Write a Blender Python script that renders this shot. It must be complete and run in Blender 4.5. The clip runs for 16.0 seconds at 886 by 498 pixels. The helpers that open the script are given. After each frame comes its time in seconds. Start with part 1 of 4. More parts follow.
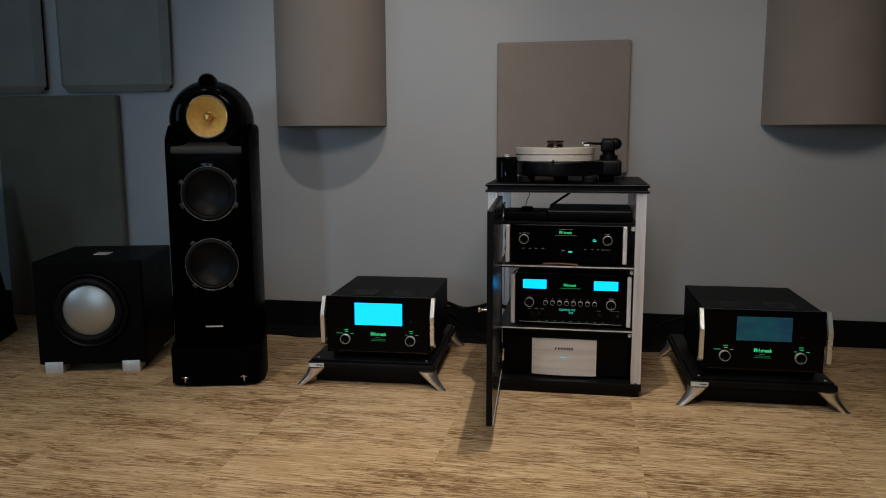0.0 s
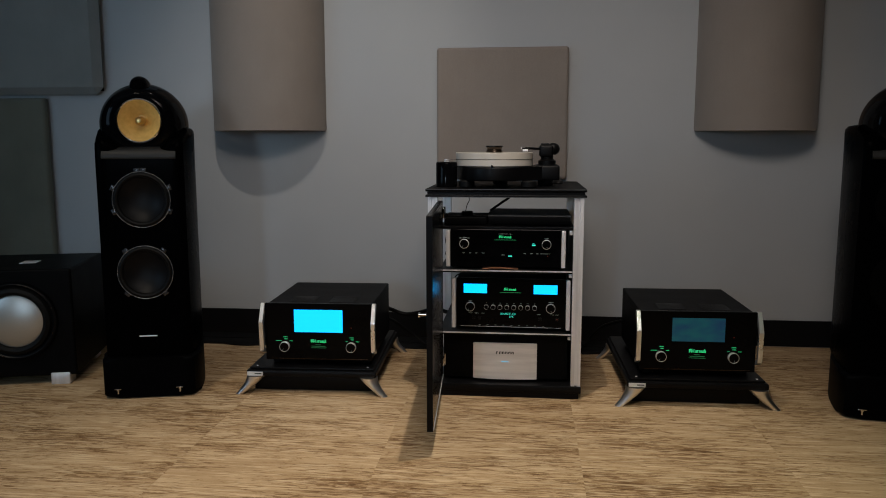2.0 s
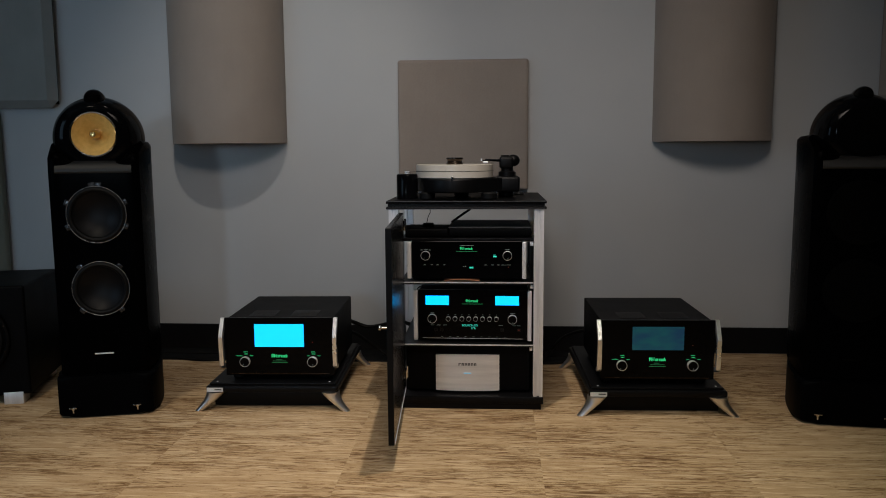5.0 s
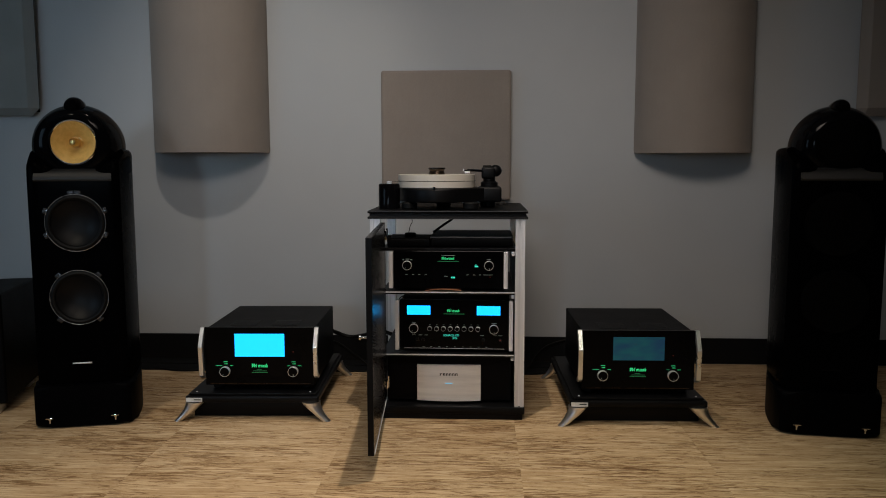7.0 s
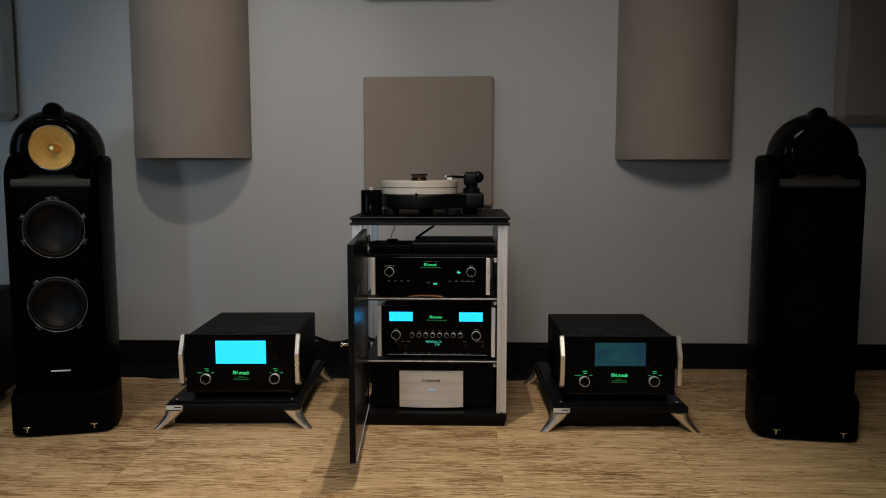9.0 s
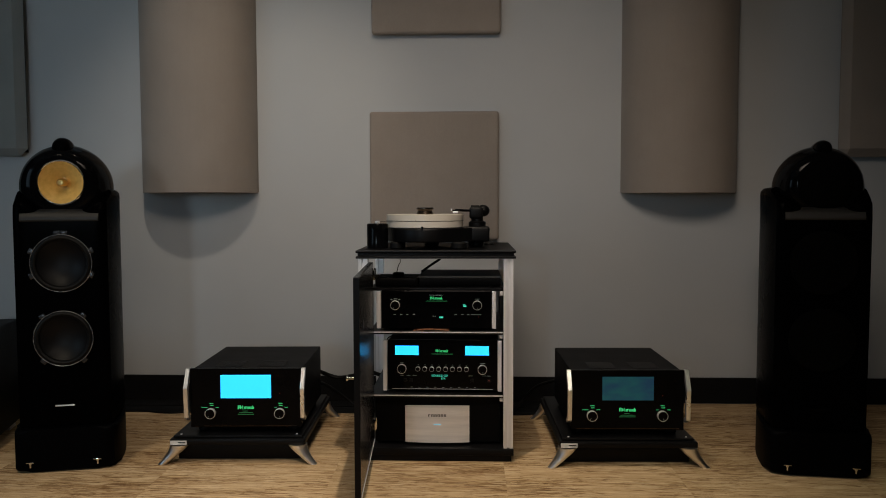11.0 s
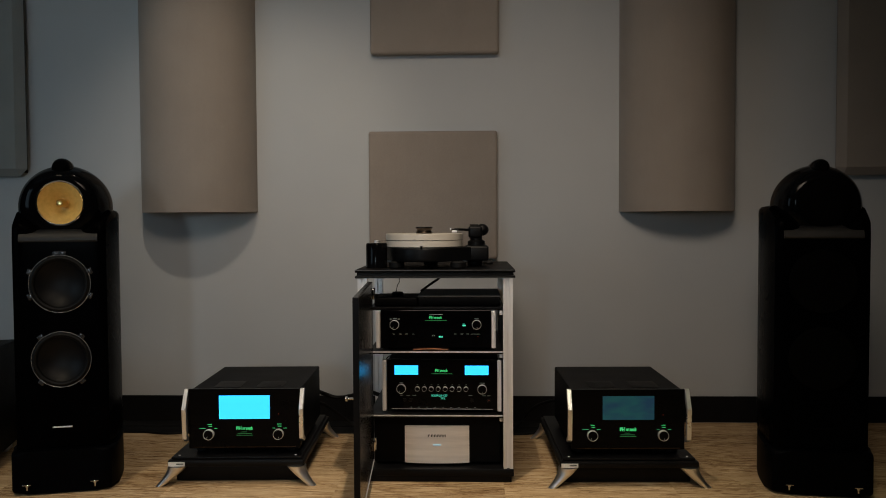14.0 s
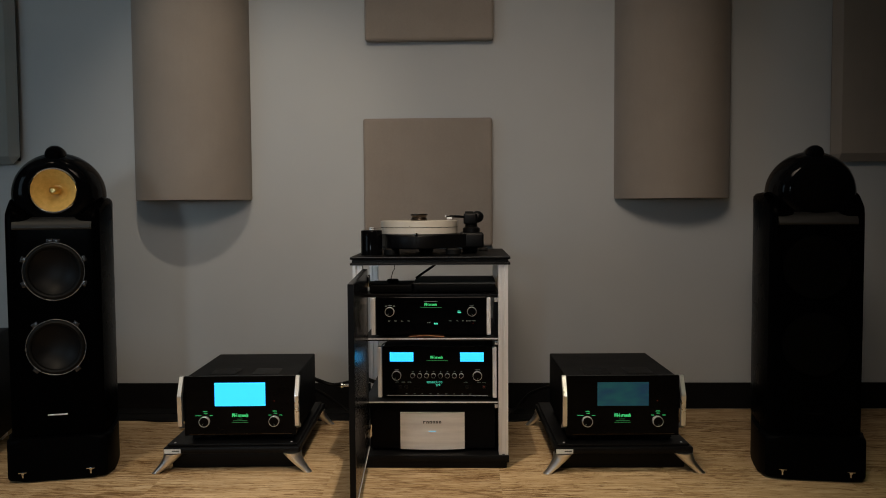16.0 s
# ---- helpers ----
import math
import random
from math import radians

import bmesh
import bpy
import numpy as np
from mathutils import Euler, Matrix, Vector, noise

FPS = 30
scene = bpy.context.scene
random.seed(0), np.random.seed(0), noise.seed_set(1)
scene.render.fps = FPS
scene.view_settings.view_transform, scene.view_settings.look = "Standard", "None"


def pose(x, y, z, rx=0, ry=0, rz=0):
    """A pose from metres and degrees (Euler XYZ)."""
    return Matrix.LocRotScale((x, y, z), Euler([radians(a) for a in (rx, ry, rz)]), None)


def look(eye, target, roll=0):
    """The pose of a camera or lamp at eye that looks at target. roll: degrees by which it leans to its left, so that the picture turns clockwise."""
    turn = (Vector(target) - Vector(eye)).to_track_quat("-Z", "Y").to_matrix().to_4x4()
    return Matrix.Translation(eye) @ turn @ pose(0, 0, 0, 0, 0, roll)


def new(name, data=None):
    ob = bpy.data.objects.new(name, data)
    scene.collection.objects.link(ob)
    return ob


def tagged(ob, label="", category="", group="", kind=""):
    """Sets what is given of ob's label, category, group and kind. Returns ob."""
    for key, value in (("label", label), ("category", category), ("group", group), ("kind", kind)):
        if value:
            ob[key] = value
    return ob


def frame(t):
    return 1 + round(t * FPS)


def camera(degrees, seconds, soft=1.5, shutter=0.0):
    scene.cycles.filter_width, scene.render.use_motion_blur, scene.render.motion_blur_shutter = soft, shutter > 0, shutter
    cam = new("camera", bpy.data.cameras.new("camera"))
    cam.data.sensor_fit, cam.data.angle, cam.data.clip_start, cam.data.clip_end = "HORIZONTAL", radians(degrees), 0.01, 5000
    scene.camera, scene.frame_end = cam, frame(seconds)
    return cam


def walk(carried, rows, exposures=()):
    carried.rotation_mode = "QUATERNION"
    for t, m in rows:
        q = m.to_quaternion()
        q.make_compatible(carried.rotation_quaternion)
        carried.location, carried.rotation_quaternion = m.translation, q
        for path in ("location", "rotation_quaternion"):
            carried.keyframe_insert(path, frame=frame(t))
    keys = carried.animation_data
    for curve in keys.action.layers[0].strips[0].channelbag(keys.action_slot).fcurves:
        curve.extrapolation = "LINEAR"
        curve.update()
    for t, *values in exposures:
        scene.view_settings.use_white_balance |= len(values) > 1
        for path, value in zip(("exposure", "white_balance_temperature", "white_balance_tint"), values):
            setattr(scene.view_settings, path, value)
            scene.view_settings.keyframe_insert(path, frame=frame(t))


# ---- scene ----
cam = camera(59.7, 16.0, 1.0)
PATH = [
    (0, (0.058, -2.837, 0.955), (-0.294, -0.89, 0.663), -0.2),
    (0.5, (0.057, -2.837, 0.955), (-0.261, -0.883, 0.669), -0.3),
    (1, (0.063, -2.833, 0.955), (-0.217, -0.873, 0.671), -0.3),
    (1.5, (0.066, -2.832, 0.956), (-0.186, -0.867, 0.676), -0.4),
    (2, (0.075, -2.827, 0.952), (-0.137, -0.858, 0.674), -0.1),
    (2.5, (0.084, -2.825, 0.954), (-0.111, -0.854, 0.676), -0.3),
    (3, (0.088, -2.825, 0.953), (-0.087, -0.85, 0.685), -0.7),
    (3.5, (0.093, -2.824, 0.954), (-0.073, -0.847, 0.698), -0.4),
    (4, (0.094, -2.822, 0.957), (-0.066, -0.845, 0.705), -0.5),
    (6.5, (0.118, -2.822, 0.952), (0.024, -0.838, 0.712), -0.0),
    (7, (0.12, -2.822, 0.951), (0.024, -0.837, 0.729), -0.1),
    (7.5, (0.116, -2.821, 0.958), (0.031, -0.834, 0.741), -0.2),
    (8, (0.121, -2.82, 0.956), (0.054, -0.832, 0.743), -0.4),
    (8.5, (0.122, -2.822, 0.953), (0.071, -0.834, 0.743), -0.3),
    (9, (0.124, -2.822, 0.957), (0.071, -0.834, 0.747), -0.0),
    (11.5, (0.124, -2.822, 0.951), (0.053, -0.825, 0.856), -0.2),
    (12, (0.121, -2.819, 0.955), (0.055, -0.822, 0.876), -0.4),
    (12.5, (0.123, -2.823, 0.956), (0.058, -0.825, 0.887), -0.3),
    (13, (0.124, -2.824, 0.958), (0.054, -0.826, 0.898), -0.5),
    (13.5, (0.121, -2.821, 0.957), (0.049, -0.823, 0.897), -0.4),
    (14, (0.121, -2.822, 0.957), (0.057, -0.824, 0.883), -0.3),
    (14.5, (0.126, -2.819, 0.956), (0.067, -0.822, 0.868), -0.4),
    (15, (0.124, -2.82, 0.955), (0.065, -0.823, 0.859), -0.3),
    (15.5, (0.125, -2.822, 0.951), (0.066, -0.826, 0.852), -0.2),
    (16, (0.122, -2.821, 0.95), (0.07, -0.825, 0.847), -0.4),
]
walk(cam, [(t, look(eye, target, roll)) for t, eye, target, roll in PATH], [(0, -0.18, 6450, 10), (4, -0.18, 6450, 10), (9, -0.14, 6850, 10), (12, -0.14, 7250, 10), (16, -0.15, 7450, 10)])

# ---- light ----
ZF = -0.012          # floor level
WALL = 0.875         # face of the back wall
CEIL = 2.75
world = bpy.data.worlds.new("world")
scene.world = world
world.use_nodes = True
world.node_tree.nodes["Background"].inputs[0].default_value = (0.55, 0.75, 1.0, 1)
world.node_tree.nodes["Background"].inputs[1].default_value = 0.3


def lamp(name, kind, m, power, colour, **more):
    data = bpy.data.lights.new(name, kind)
    data.energy, data.color = power, colour
    for key, value in more.items():
        if key == "size":
            data.size = value
        elif key == "size_y":
            data.shape, data.size_y = "RECTANGLE", value
        elif key == "radius":
            data.shadow_soft_size = value
        elif key == "cone":
            data.spot_size = radians(value)
        elif key == "blend":
            data.spot_blend = value
    ob = new(name, data)
    ob.matrix_world = m
    return ob


lamp("downlight_rack", "SPOT", look((0.01, -0.45, CEIL - 0.03), (0.05, -0.62, 0)), 150, (1.0, 0.90, 0.77), radius=0.02, cone=66, blend=1.0)
lamp("downlight_left", "SPOT", look((-0.82, -0.74, CEIL - 0.03), (-0.92, 0.86, 0.95)), 50, (1.0, 0.91, 0.81), radius=0.025, cone=58, blend=1.0)
# Added ceiling spots, no such lamps known; they lift wall and floor brightness.
lamp("added_room_spot", "SPOT", look((0.12, -2.1, CEIL - 0.03), (0.16, 0.6, 0.58)), 274, (1.0, 0.875, 0.785), radius=0.6, cone=80, blend=1.0)
# The second is tinted green only to colour the right side.
for lx, ly, lean, power, tint in ((-1.5, -1.50, 0.45, 148, (1.0, 0.88, 0.70)), (1.15, -1.95, 0.5, 46, (0.76, 0.98, 0.56)), (0.1, -2.0, 0.02, 40, (1.0, 0.88, 0.72))):
    lamp("added_room_spot", "SPOT", look((lx, ly, CEIL - 0.03), (lx, ly + lean, 0)), power, tint, radius=0.12, cone=72, blend=1.0)
# Cool area lamp added to tint the left side blue; no window known there.
lamp("cool_fill", "AREA", look((-3.42, -2.6, 1.5), (0.0, -1.2, 1.1)), 16, (0.45, 0.72, 1.0), size=1.5, size_y=1.3)
# Inferred from the loudspeaker's wall shadow; its window is invented, spread narrowed leftward.
far_cool_fill = lamp("cool_fill", "AREA", look((-1.05, -5.17, 1.3), (-1.6, 0.875, 1.25)), 5.0, (0.58, 0.79, 1.0), size=0.3, size_y=0.5)
far_cool_fill.data.spread = radians(70)

# ---- materials ----


class Mat:
    """A node material under construction."""

    def __init__(self, name, colour=(0.5, 0.5, 0.5), rough=0.5, metal=0.0, spec=0.5, coat=0.0):
        self.m = bpy.data.materials.new(name)
        self.m.use_nodes = True
        self.t = self.m.node_tree
        self.b = self.t.nodes["Principled BSDF"]
        self.b.inputs["Base Color"].default_value = (*colour, 1)
        self.b.inputs["Roughness"].default_value = rough
        self.b.inputs["Metallic"].default_value = metal
        self.b.inputs["Specular IOR Level"].default_value = spec
        self.b.inputs["Coat Weight"].default_value = coat
        self.b.inputs["Coat Roughness"].default_value = 0.03

    def node(self, kind, **sets):
        n = self.t.nodes.new(kind)
        for k, v in sets.items():
            n.inputs[k.replace("_", " ")].default_value = v
        return n

    def link(self, a, b):
        self.t.links.new(a, b)

    def coords(self, scale=(1, 1, 1), world_space=True):
        src = self.node("ShaderNodeNewGeometry").outputs["Position"] if world_space else self.node("ShaderNodeTexCoord").outputs["Object"]
        mp = self.node("ShaderNodeMapping", Scale=scale)
        self.link(src, mp.inputs["Vector"])
        return mp.outputs["Vector"]

    def noise(self, scale, detail=4.0, stretch=(1, 1, 1), world_space=True, rough=0.55, distortion=0.0):
        n = self.node("ShaderNodeTexNoise", Scale=scale, Detail=detail, Roughness=rough, Distortion=distortion)
        self.link(self.coords(stretch, world_space), n.inputs["Vector"])
        return n.outputs["Fac"]

    def ramp(self, fac, stops):
        n = self.node("ShaderNodeValToRGB")
        e = n.color_ramp.elements
        while len(e) < len(stops):
            e.new(0.5)
        for el, (p, c) in zip(e, stops):
            el.position, el.color = p, (*c, 1) if len(c) == 3 else c
        self.link(fac, n.inputs["Fac"])
        return n.outputs["Color"]

    def mix(self, fac, a, b, mode="MIX"):
        n = self.t.nodes.new("ShaderNodeMix")
        n.data_type, n.blend_type = "RGBA", mode
        for sock, v in ((n.inputs[0], fac), (n.inputs[6], a), (n.inputs[7], b)):
            if isinstance(v, (int, float)):
                sock.default_value = v
            elif isinstance(v, tuple):
                sock.default_value = (*v, 1)
            else:
                self.link(v, sock)
        return n.outputs[2]

    def colour(self, out):
        self.link(out, self.b.inputs["Base Color"])
        return self

    def rough(self, fac, lo, hi):
        n = self.node("ShaderNodeMapRange")
        n.inputs["To Min"].default_value, n.inputs["To Max"].default_value = lo, hi
        self.link(fac, n.inputs["Value"])
        self.link(n.outputs[0], self.b.inputs["Roughness"])
        return self

    def bump(self, fac, strength=0.3, distance=0.002):
        n = self.node("ShaderNodeBump", Strength=strength, Distance=distance)
        self.link(fac, n.inputs["Height"])
        self.link(n.outputs[0], self.b.inputs["Normal"])
        return self

    def glow(self, colour, strength):
        self.b.inputs["Emission Color"].default_value = (*colour, 1)
        self.b.inputs["Emission Strength"].default_value = strength
        return self


def wall_paint():
    m = Mat("grey_wall_paint", rough=0.85, spec=0.2)
    big, fine = m.noise(1.3, 3), m.noise(240, 2)
    m.colour(m.ramp(big, [(0.3, (0.415, 0.43, 0.44)), (0.7, (0.455, 0.47, 0.475))]))
    return m.bump(fine, 0.15, 0.001).m


def fabric(name, lo, hi):
    m = Mat(name, rough=0.95, spec=0.1)
    weave = m.noise(420, 2)
    cloud = m.noise(5, 3)
    streak = m.noise(60, 2, (1, 1, 0.08))
    c = m.ramp(cloud, [(0.3, lo), (0.7, hi)])
    c = m.mix(0.25, c, m.ramp(weave, [(0.35, (0.5, 0.5, 0.5)), (0.65, (1, 1, 1))]), "MULTIPLY")
    c = m.mix(0.04, c, m.ramp(streak, [(0.35, (0.55, 0.55, 0.55)), (0.65, (1, 1, 1))]), "MULTIPLY")
    m.b.inputs["Sheen Weight"].default_value = 0.15
    return m.colour(c).bump(weave, 0.4, 0.001).m


def carpet():
    m = Mat("streaked_tan_carpet", rough=0.95, spec=0.08)
    info = m.node("ShaderNodeObjectInfo")
    shift = m.node("ShaderNodeVectorMath")
    shift.operation = "MULTIPLY_ADD"
    comb = m.node("ShaderNodeCombineXYZ")
    for k in range(3):
        m.link(info.outputs["Random"], comb.inputs[k])
    m.link(comb.outputs[0], shift.inputs[0])
    shift.inputs[1].default_value = (37.0, 23.0, 11.0)
    m.link(m.node("ShaderNodeNewGeometry").outputs["Position"], shift.inputs[2])

    def streaks(sx, sy, detail, rough=0.6, distortion=0.0):
        mp = m.node("ShaderNodeMapping", Scale=(sx, sy, 1))
        m.link(shift.outputs[0], mp.inputs["Vector"])
        n = m.node("ShaderNodeTexNoise", Scale=1.0, Detail=detail, Roughness=rough, Distortion=distortion)
        m.link(mp.outputs[0], n.inputs["Vector"])
        return n.outputs["Fac"]

    def add(a, b, k):
        n = m.node("ShaderNodeMath")
        n.operation = "MULTIPLY_ADD"
        m.link(b, n.inputs[0])
        n.inputs[1].default_value = k
        m.link(a, n.inputs[2])
        return n.outputs[0]

    wide = streaks(3, 26, 3, 0.55, 0.3)
    patch = streaks(2.6, 7, 3, 0.55)
    dash = add(streaks(9, 66, 5, 0.70, 2.0), patch, 0.42)
    hair = add(streaks(7, 150, 4, 0.64, 1.8), patch, 0.25)
    pale = streaks(8, 120, 2, 0.55, 0.6)
    tuft = m.noise(420, 1)
    c = m.ramp(wide, [(0.34, (0.43, 0.288, 0.158)), (0.50, (0.50, 0.345, 0.195)), (0.66, (0.57, 0.41, 0.245))])
    c = m.mix(0.85, c, m.ramp(dash, [(0.60, (0.40, 0.315, 0.24)), (0.655, (0.60, 0.53, 0.45)), (0.685, (1.0, 1.0, 1.0))]), "MULTIPLY")
    c = m.mix(0.75, c, m.ramp(hair, [(0.525, (0.36, 0.28, 0.21)), (0.555, (1.0, 1.0, 1.0))]), "MULTIPLY")
    c = m.mix(m.ramp(pale, [(0.56, (0, 0, 0)), (0.61, (0.6, 0.6, 0.6))]), c, (0.72, 0.555, 0.36))
    fine = dash
    tone = m.ramp(info.outputs["Random"], [(0.0, (0.95, 0.945, 0.93)), (1.0, (1.03, 1.03, 1.02))])
    c = m.mix(1.0, c, tone, "MULTIPLY")
    c = m.mix(0.3, c, m.ramp(tuft, [(0.35, (0.45, 0.45, 0.45)), (0.65, (1, 1, 1))]), "MULTIPLY")
    return m.colour(c).bump(m.mix(0.5, fine, tuft), 0.5, 0.003).m


def worn(name, lo, hi, r0, r1, metal=0.0, coat=0.0, scale=9.0, bump=0.0, spec=0.5):
    m = Mat(name, lo, metal=metal, coat=coat, spec=spec)
    n = m.noise(scale, 5, world_space=False)
    m.colour(m.ramp(n, [(0.3, lo), (0.7, hi)])).rough(n, r0, r1)
    if bump:
        m.bump(m.noise(600, 2, world_space=False), bump, 0.001)
    return m.m


def brushed(name, colour, r, stretch, metal=1.0):
    m = Mat(name, colour, r, metal)
    n = m.noise(40, 3, stretch, world_space=False)
    m.colour(m.ramp(n, [(0.3, tuple(0.75 * c for c in colour)), (0.7, colour)])).rough(n, r - 0.06, r + 0.1)
    return m.m


def glowing(name, colour, strength, base=(0.01, 0.01, 0.01)):
    return Mat(name, base, 0.3).glow(colour, strength).m


M_WALL = wall_paint()
# Dark tone for unseen walls, chosen so glossy black surfaces reflect less.
M_DARK = worn("unseen_wall_dark", (0.035, 0.035, 0.036), (0.045, 0.045, 0.045), 0.85, 0.95, spec=0.1)
M_CEIL = worn("white_ceiling_paint", (0.7, 0.7, 0.68), (0.75, 0.75, 0.73), 0.8, 0.9)
M_BASE = worn("black_vinyl_base", (0.003, 0.003, 0.0032), (0.005, 0.005, 0.0055), 0.6, 0.75, spec=0.15)
M_FAB = fabric("taupe_fabric", (0.275, 0.235, 0.205), (0.305, 0.262, 0.228))
M_FAB_G = fabric("grey_fabric", (0.26, 0.265, 0.255), (0.30, 0.30, 0.285))
M_FAB_O = fabric("olive_fabric", (0.17, 0.168, 0.13), (0.205, 0.20, 0.155))
M_CARPET = carpet()
M_GLOSS = worn("black_piano_lacquer", (0.0015, 0.0015, 0.0018), (0.0025, 0.0025, 0.003), 0.05, 0.12, spec=0.5)
M_GLOSS.node_tree.nodes["Principled BSDF"].inputs["IOR"].default_value = 1.16
M_CABINET = worn("black_lacquered_cabinet_paint", (0.0005, 0.0005, 0.0006), (0.0008, 0.0008, 0.001), 0.22, 0.32, spec=0.006)
M_PLINTH = worn("black_plinth_paint", (0.0007, 0.0008, 0.0011), (0.0011, 0.0012, 0.0016), 0.40, 0.52, spec=0.02)
M_LUG = worn("dark_polished_lug", (0.035, 0.035, 0.037), (0.05, 0.05, 0.053), 0.2, 0.3, metal=0.6)
M_BRASS = worn("polished_brass_plug", (0.62, 0.42, 0.16), (0.72, 0.50, 0.22), 0.28, 0.36, metal=1.0)
M_SATIN = worn("black_satin_paint", (0.002, 0.002, 0.0025), (0.0035, 0.0035, 0.004), 0.35, 0.5, spec=0.15)
M_STEEL_B = worn("black_powder_coated_steel", (0.0012, 0.0012, 0.0015), (0.0025, 0.0025, 0.003), 0.42, 0.55, bump=0.15, spec=0.07)
M_VENEER = worn("black_ash_veneer", (0.0012, 0.0012, 0.0014), (0.002, 0.002, 0.0024), 0.4, 0.55, bump=0.2, spec=0.06)
M_CHARCOAL = worn("soft_charcoal", (0.009, 0.0088, 0.0085), (0.014, 0.0135, 0.013), 0.40, 0.52, bump=0.3, spec=0.35)
M_LID = worn("slate_grey_lid", (0.055, 0.057, 0.062), (0.075, 0.078, 0.084), 0.5, 0.65, bump=0.2)
M_GRILLE = worn("black_grille_cloth", (0.001, 0.001, 0.001), (0.0018, 0.0018, 0.0018), 0.9, 0.98, bump=0.3, spec=0.02)
M_CONE = worn("dark_grey_woofer_cone", (0.004, 0.004, 0.0046), (0.006, 0.006, 0.0068), 0.40, 0.50, spec=0.13)
M_RUBBER = worn("black_rubber", (0.0018, 0.0018, 0.0018), (0.0035, 0.0035, 0.0035), 0.5, 0.65, spec=0.15)
M_CHROME = worn("polished_chrome", (0.75, 0.75, 0.76), (0.82, 0.82, 0.83), 0.06, 0.14, metal=1.0)
M_ALU = brushed("brushed_aluminium", (0.86, 0.86, 0.88), 0.42, (1, 1, 0.05), 0.5)
M_HANDLE = worn("satin_aluminium_handle", (0.82, 0.82, 0.82), (0.90, 0.90, 0.90), 0.24, 0.32, metal=0.9)
M_LEG = worn("polished_cast_leg", (0.86, 0.85, 0.84), (0.93, 0.92, 0.91), 0.26, 0.38, metal=1.0)
M_RIM = worn("bright_knob_rim", (0.75, 0.76, 0.76), (0.85, 0.86, 0.86), 0.25, 0.35, metal=0.6)
M_TRIM = worn("satin_driver_trim", (0.42, 0.43, 0.45), (0.55, 0.56, 0.58), 0.22, 0.32, metal=0.75)
M_DOOR = worn("smoked_black_door_glass", (0.003, 0.003, 0.004), (0.005, 0.005, 0.006), 0.22, 0.3, spec=0.25)
M_ALU_X = brushed("brushed_silver_plate", (0.86, 0.83, 0.80), 0.5, (0.05, 1, 1), 0.35)
M_GLASS_B = worn("black_glass_front", (0.0012, 0.0012, 0.0015), (0.002, 0.002, 0.0025), 0.05, 0.1, spec=0.055)
M_YELLOW = worn("woven_yellow_cone", (0.66, 0.38, 0.09), (0.80, 0.49, 0.14), 0.40, 0.55, bump=0.3, scale=60)
M_DOME = worn("silver_sub_cone", (0.47, 0.455, 0.42), (0.51, 0.495, 0.46), 0.36, 0.42, metal=0.8, scale=3.0)
M_ACRYL = worn("white_acrylic", (0.52, 0.48, 0.42), (0.58, 0.54, 0.48), 0.25, 0.4, scale=5)
M_BRONZE = worn("dark_bronze", (0.06, 0.045, 0.035), (0.10, 0.075, 0.06), 0.2, 0.35, metal=1.0)
M_CYAN = glowing("cyan_backlit_meter", (0.0, 0.40, 1.0), 2.3)
def dim_meter():
    m = Mat("dim_blue_meter", (0.004, 0.006, 0.008), 0.25, spec=0.2)
    n = m.noise(9, 2, (1, 1, 2.5), world_space=False)
    m.link(m.ramp(n, [(0.35, (0.012, 0.055, 0.11)), (0.65, (0.012, 0.105, 0.115))]), m.b.inputs["Emission Color"])
    m.b.inputs["Emission Strength"].default_value = 0.55
    return m.m


M_DIM = dim_meter()
M_GREEN = glowing("green_lettering", (0.03, 0.75, 0.25), 0.95)
M_GREEN_DIM = glowing("dim_green_print", (0.03, 0.6, 0.2), 0.22)
M_TEAL = glowing("teal_readout", (0.05, 0.85, 0.62), 0.9)
M_GREY_INK = glowing("pale_lettering", (0.35, 0.55, 0.48), 0.10, (0.25, 0.27, 0.26))
M_LED = glowing("white_blue_led", (0.25, 0.65, 0.9), 1.0)
M_RED = glowing("red_standby_dot", (0.6, 0.04, 0.02), 0.14)
M_INK = worn("black_ink", (0.01, 0.01, 0.01), (0.015, 0.015, 0.015), 0.5, 0.6)
M_WHITE = worn("white_sticker", (0.55, 0.55, 0.54), (0.62, 0.62, 0.6), 0.5, 0.6)
M_ORANGE = worn("orange_paper", (0.55, 0.16, 0.07), (0.75, 0.40, 0.22), 0.5, 0.7, scale=25)

# ---- mesh helpers ----


def mesh_of(name, bm, material, smooth=True):
    me = bpy.data.meshes.new(name)
    bmesh.ops.recalc_face_normals(bm, faces=bm.faces[:])
    if smooth:
        area = {f: f.calc_area() for f in bm.faces}
        for f in bm.faces:
            f.smooth = True
        for e in bm.edges:
            if len(e.link_faces) != 2:
                continue
            turn = e.calc_face_angle(0.0)
            small, large = sorted(area[f] for f in e.link_faces)
            # creases, and the borders of large flat faces, stay crisp
            e.smooth = not (turn > radians(35) or (turn > radians(4) and large > 25 * small))
    bm.to_mesh(me)
    bm.free()
    me.materials.append(material)
    return me


def part(name, bm, material, parent=None, label="", m=None, smooth=True):
    """One mesh object, under a thing or a part where one is given."""
    ob = new(name, mesh_of(name, bm, material, smooth))
    if parent is not None:
        ob.parent = parent
    if m is not None:
        ob.matrix_basis = m
    if label:
        ob["label"] = label
    return ob


def thing(name, label, category, m=None, group="", kind=""):
    ob = new(name)
    ob.empty_display_size = 0.05
    if m is not None:
        ob.matrix_basis = m
    return tagged(ob, label, category, group, kind)


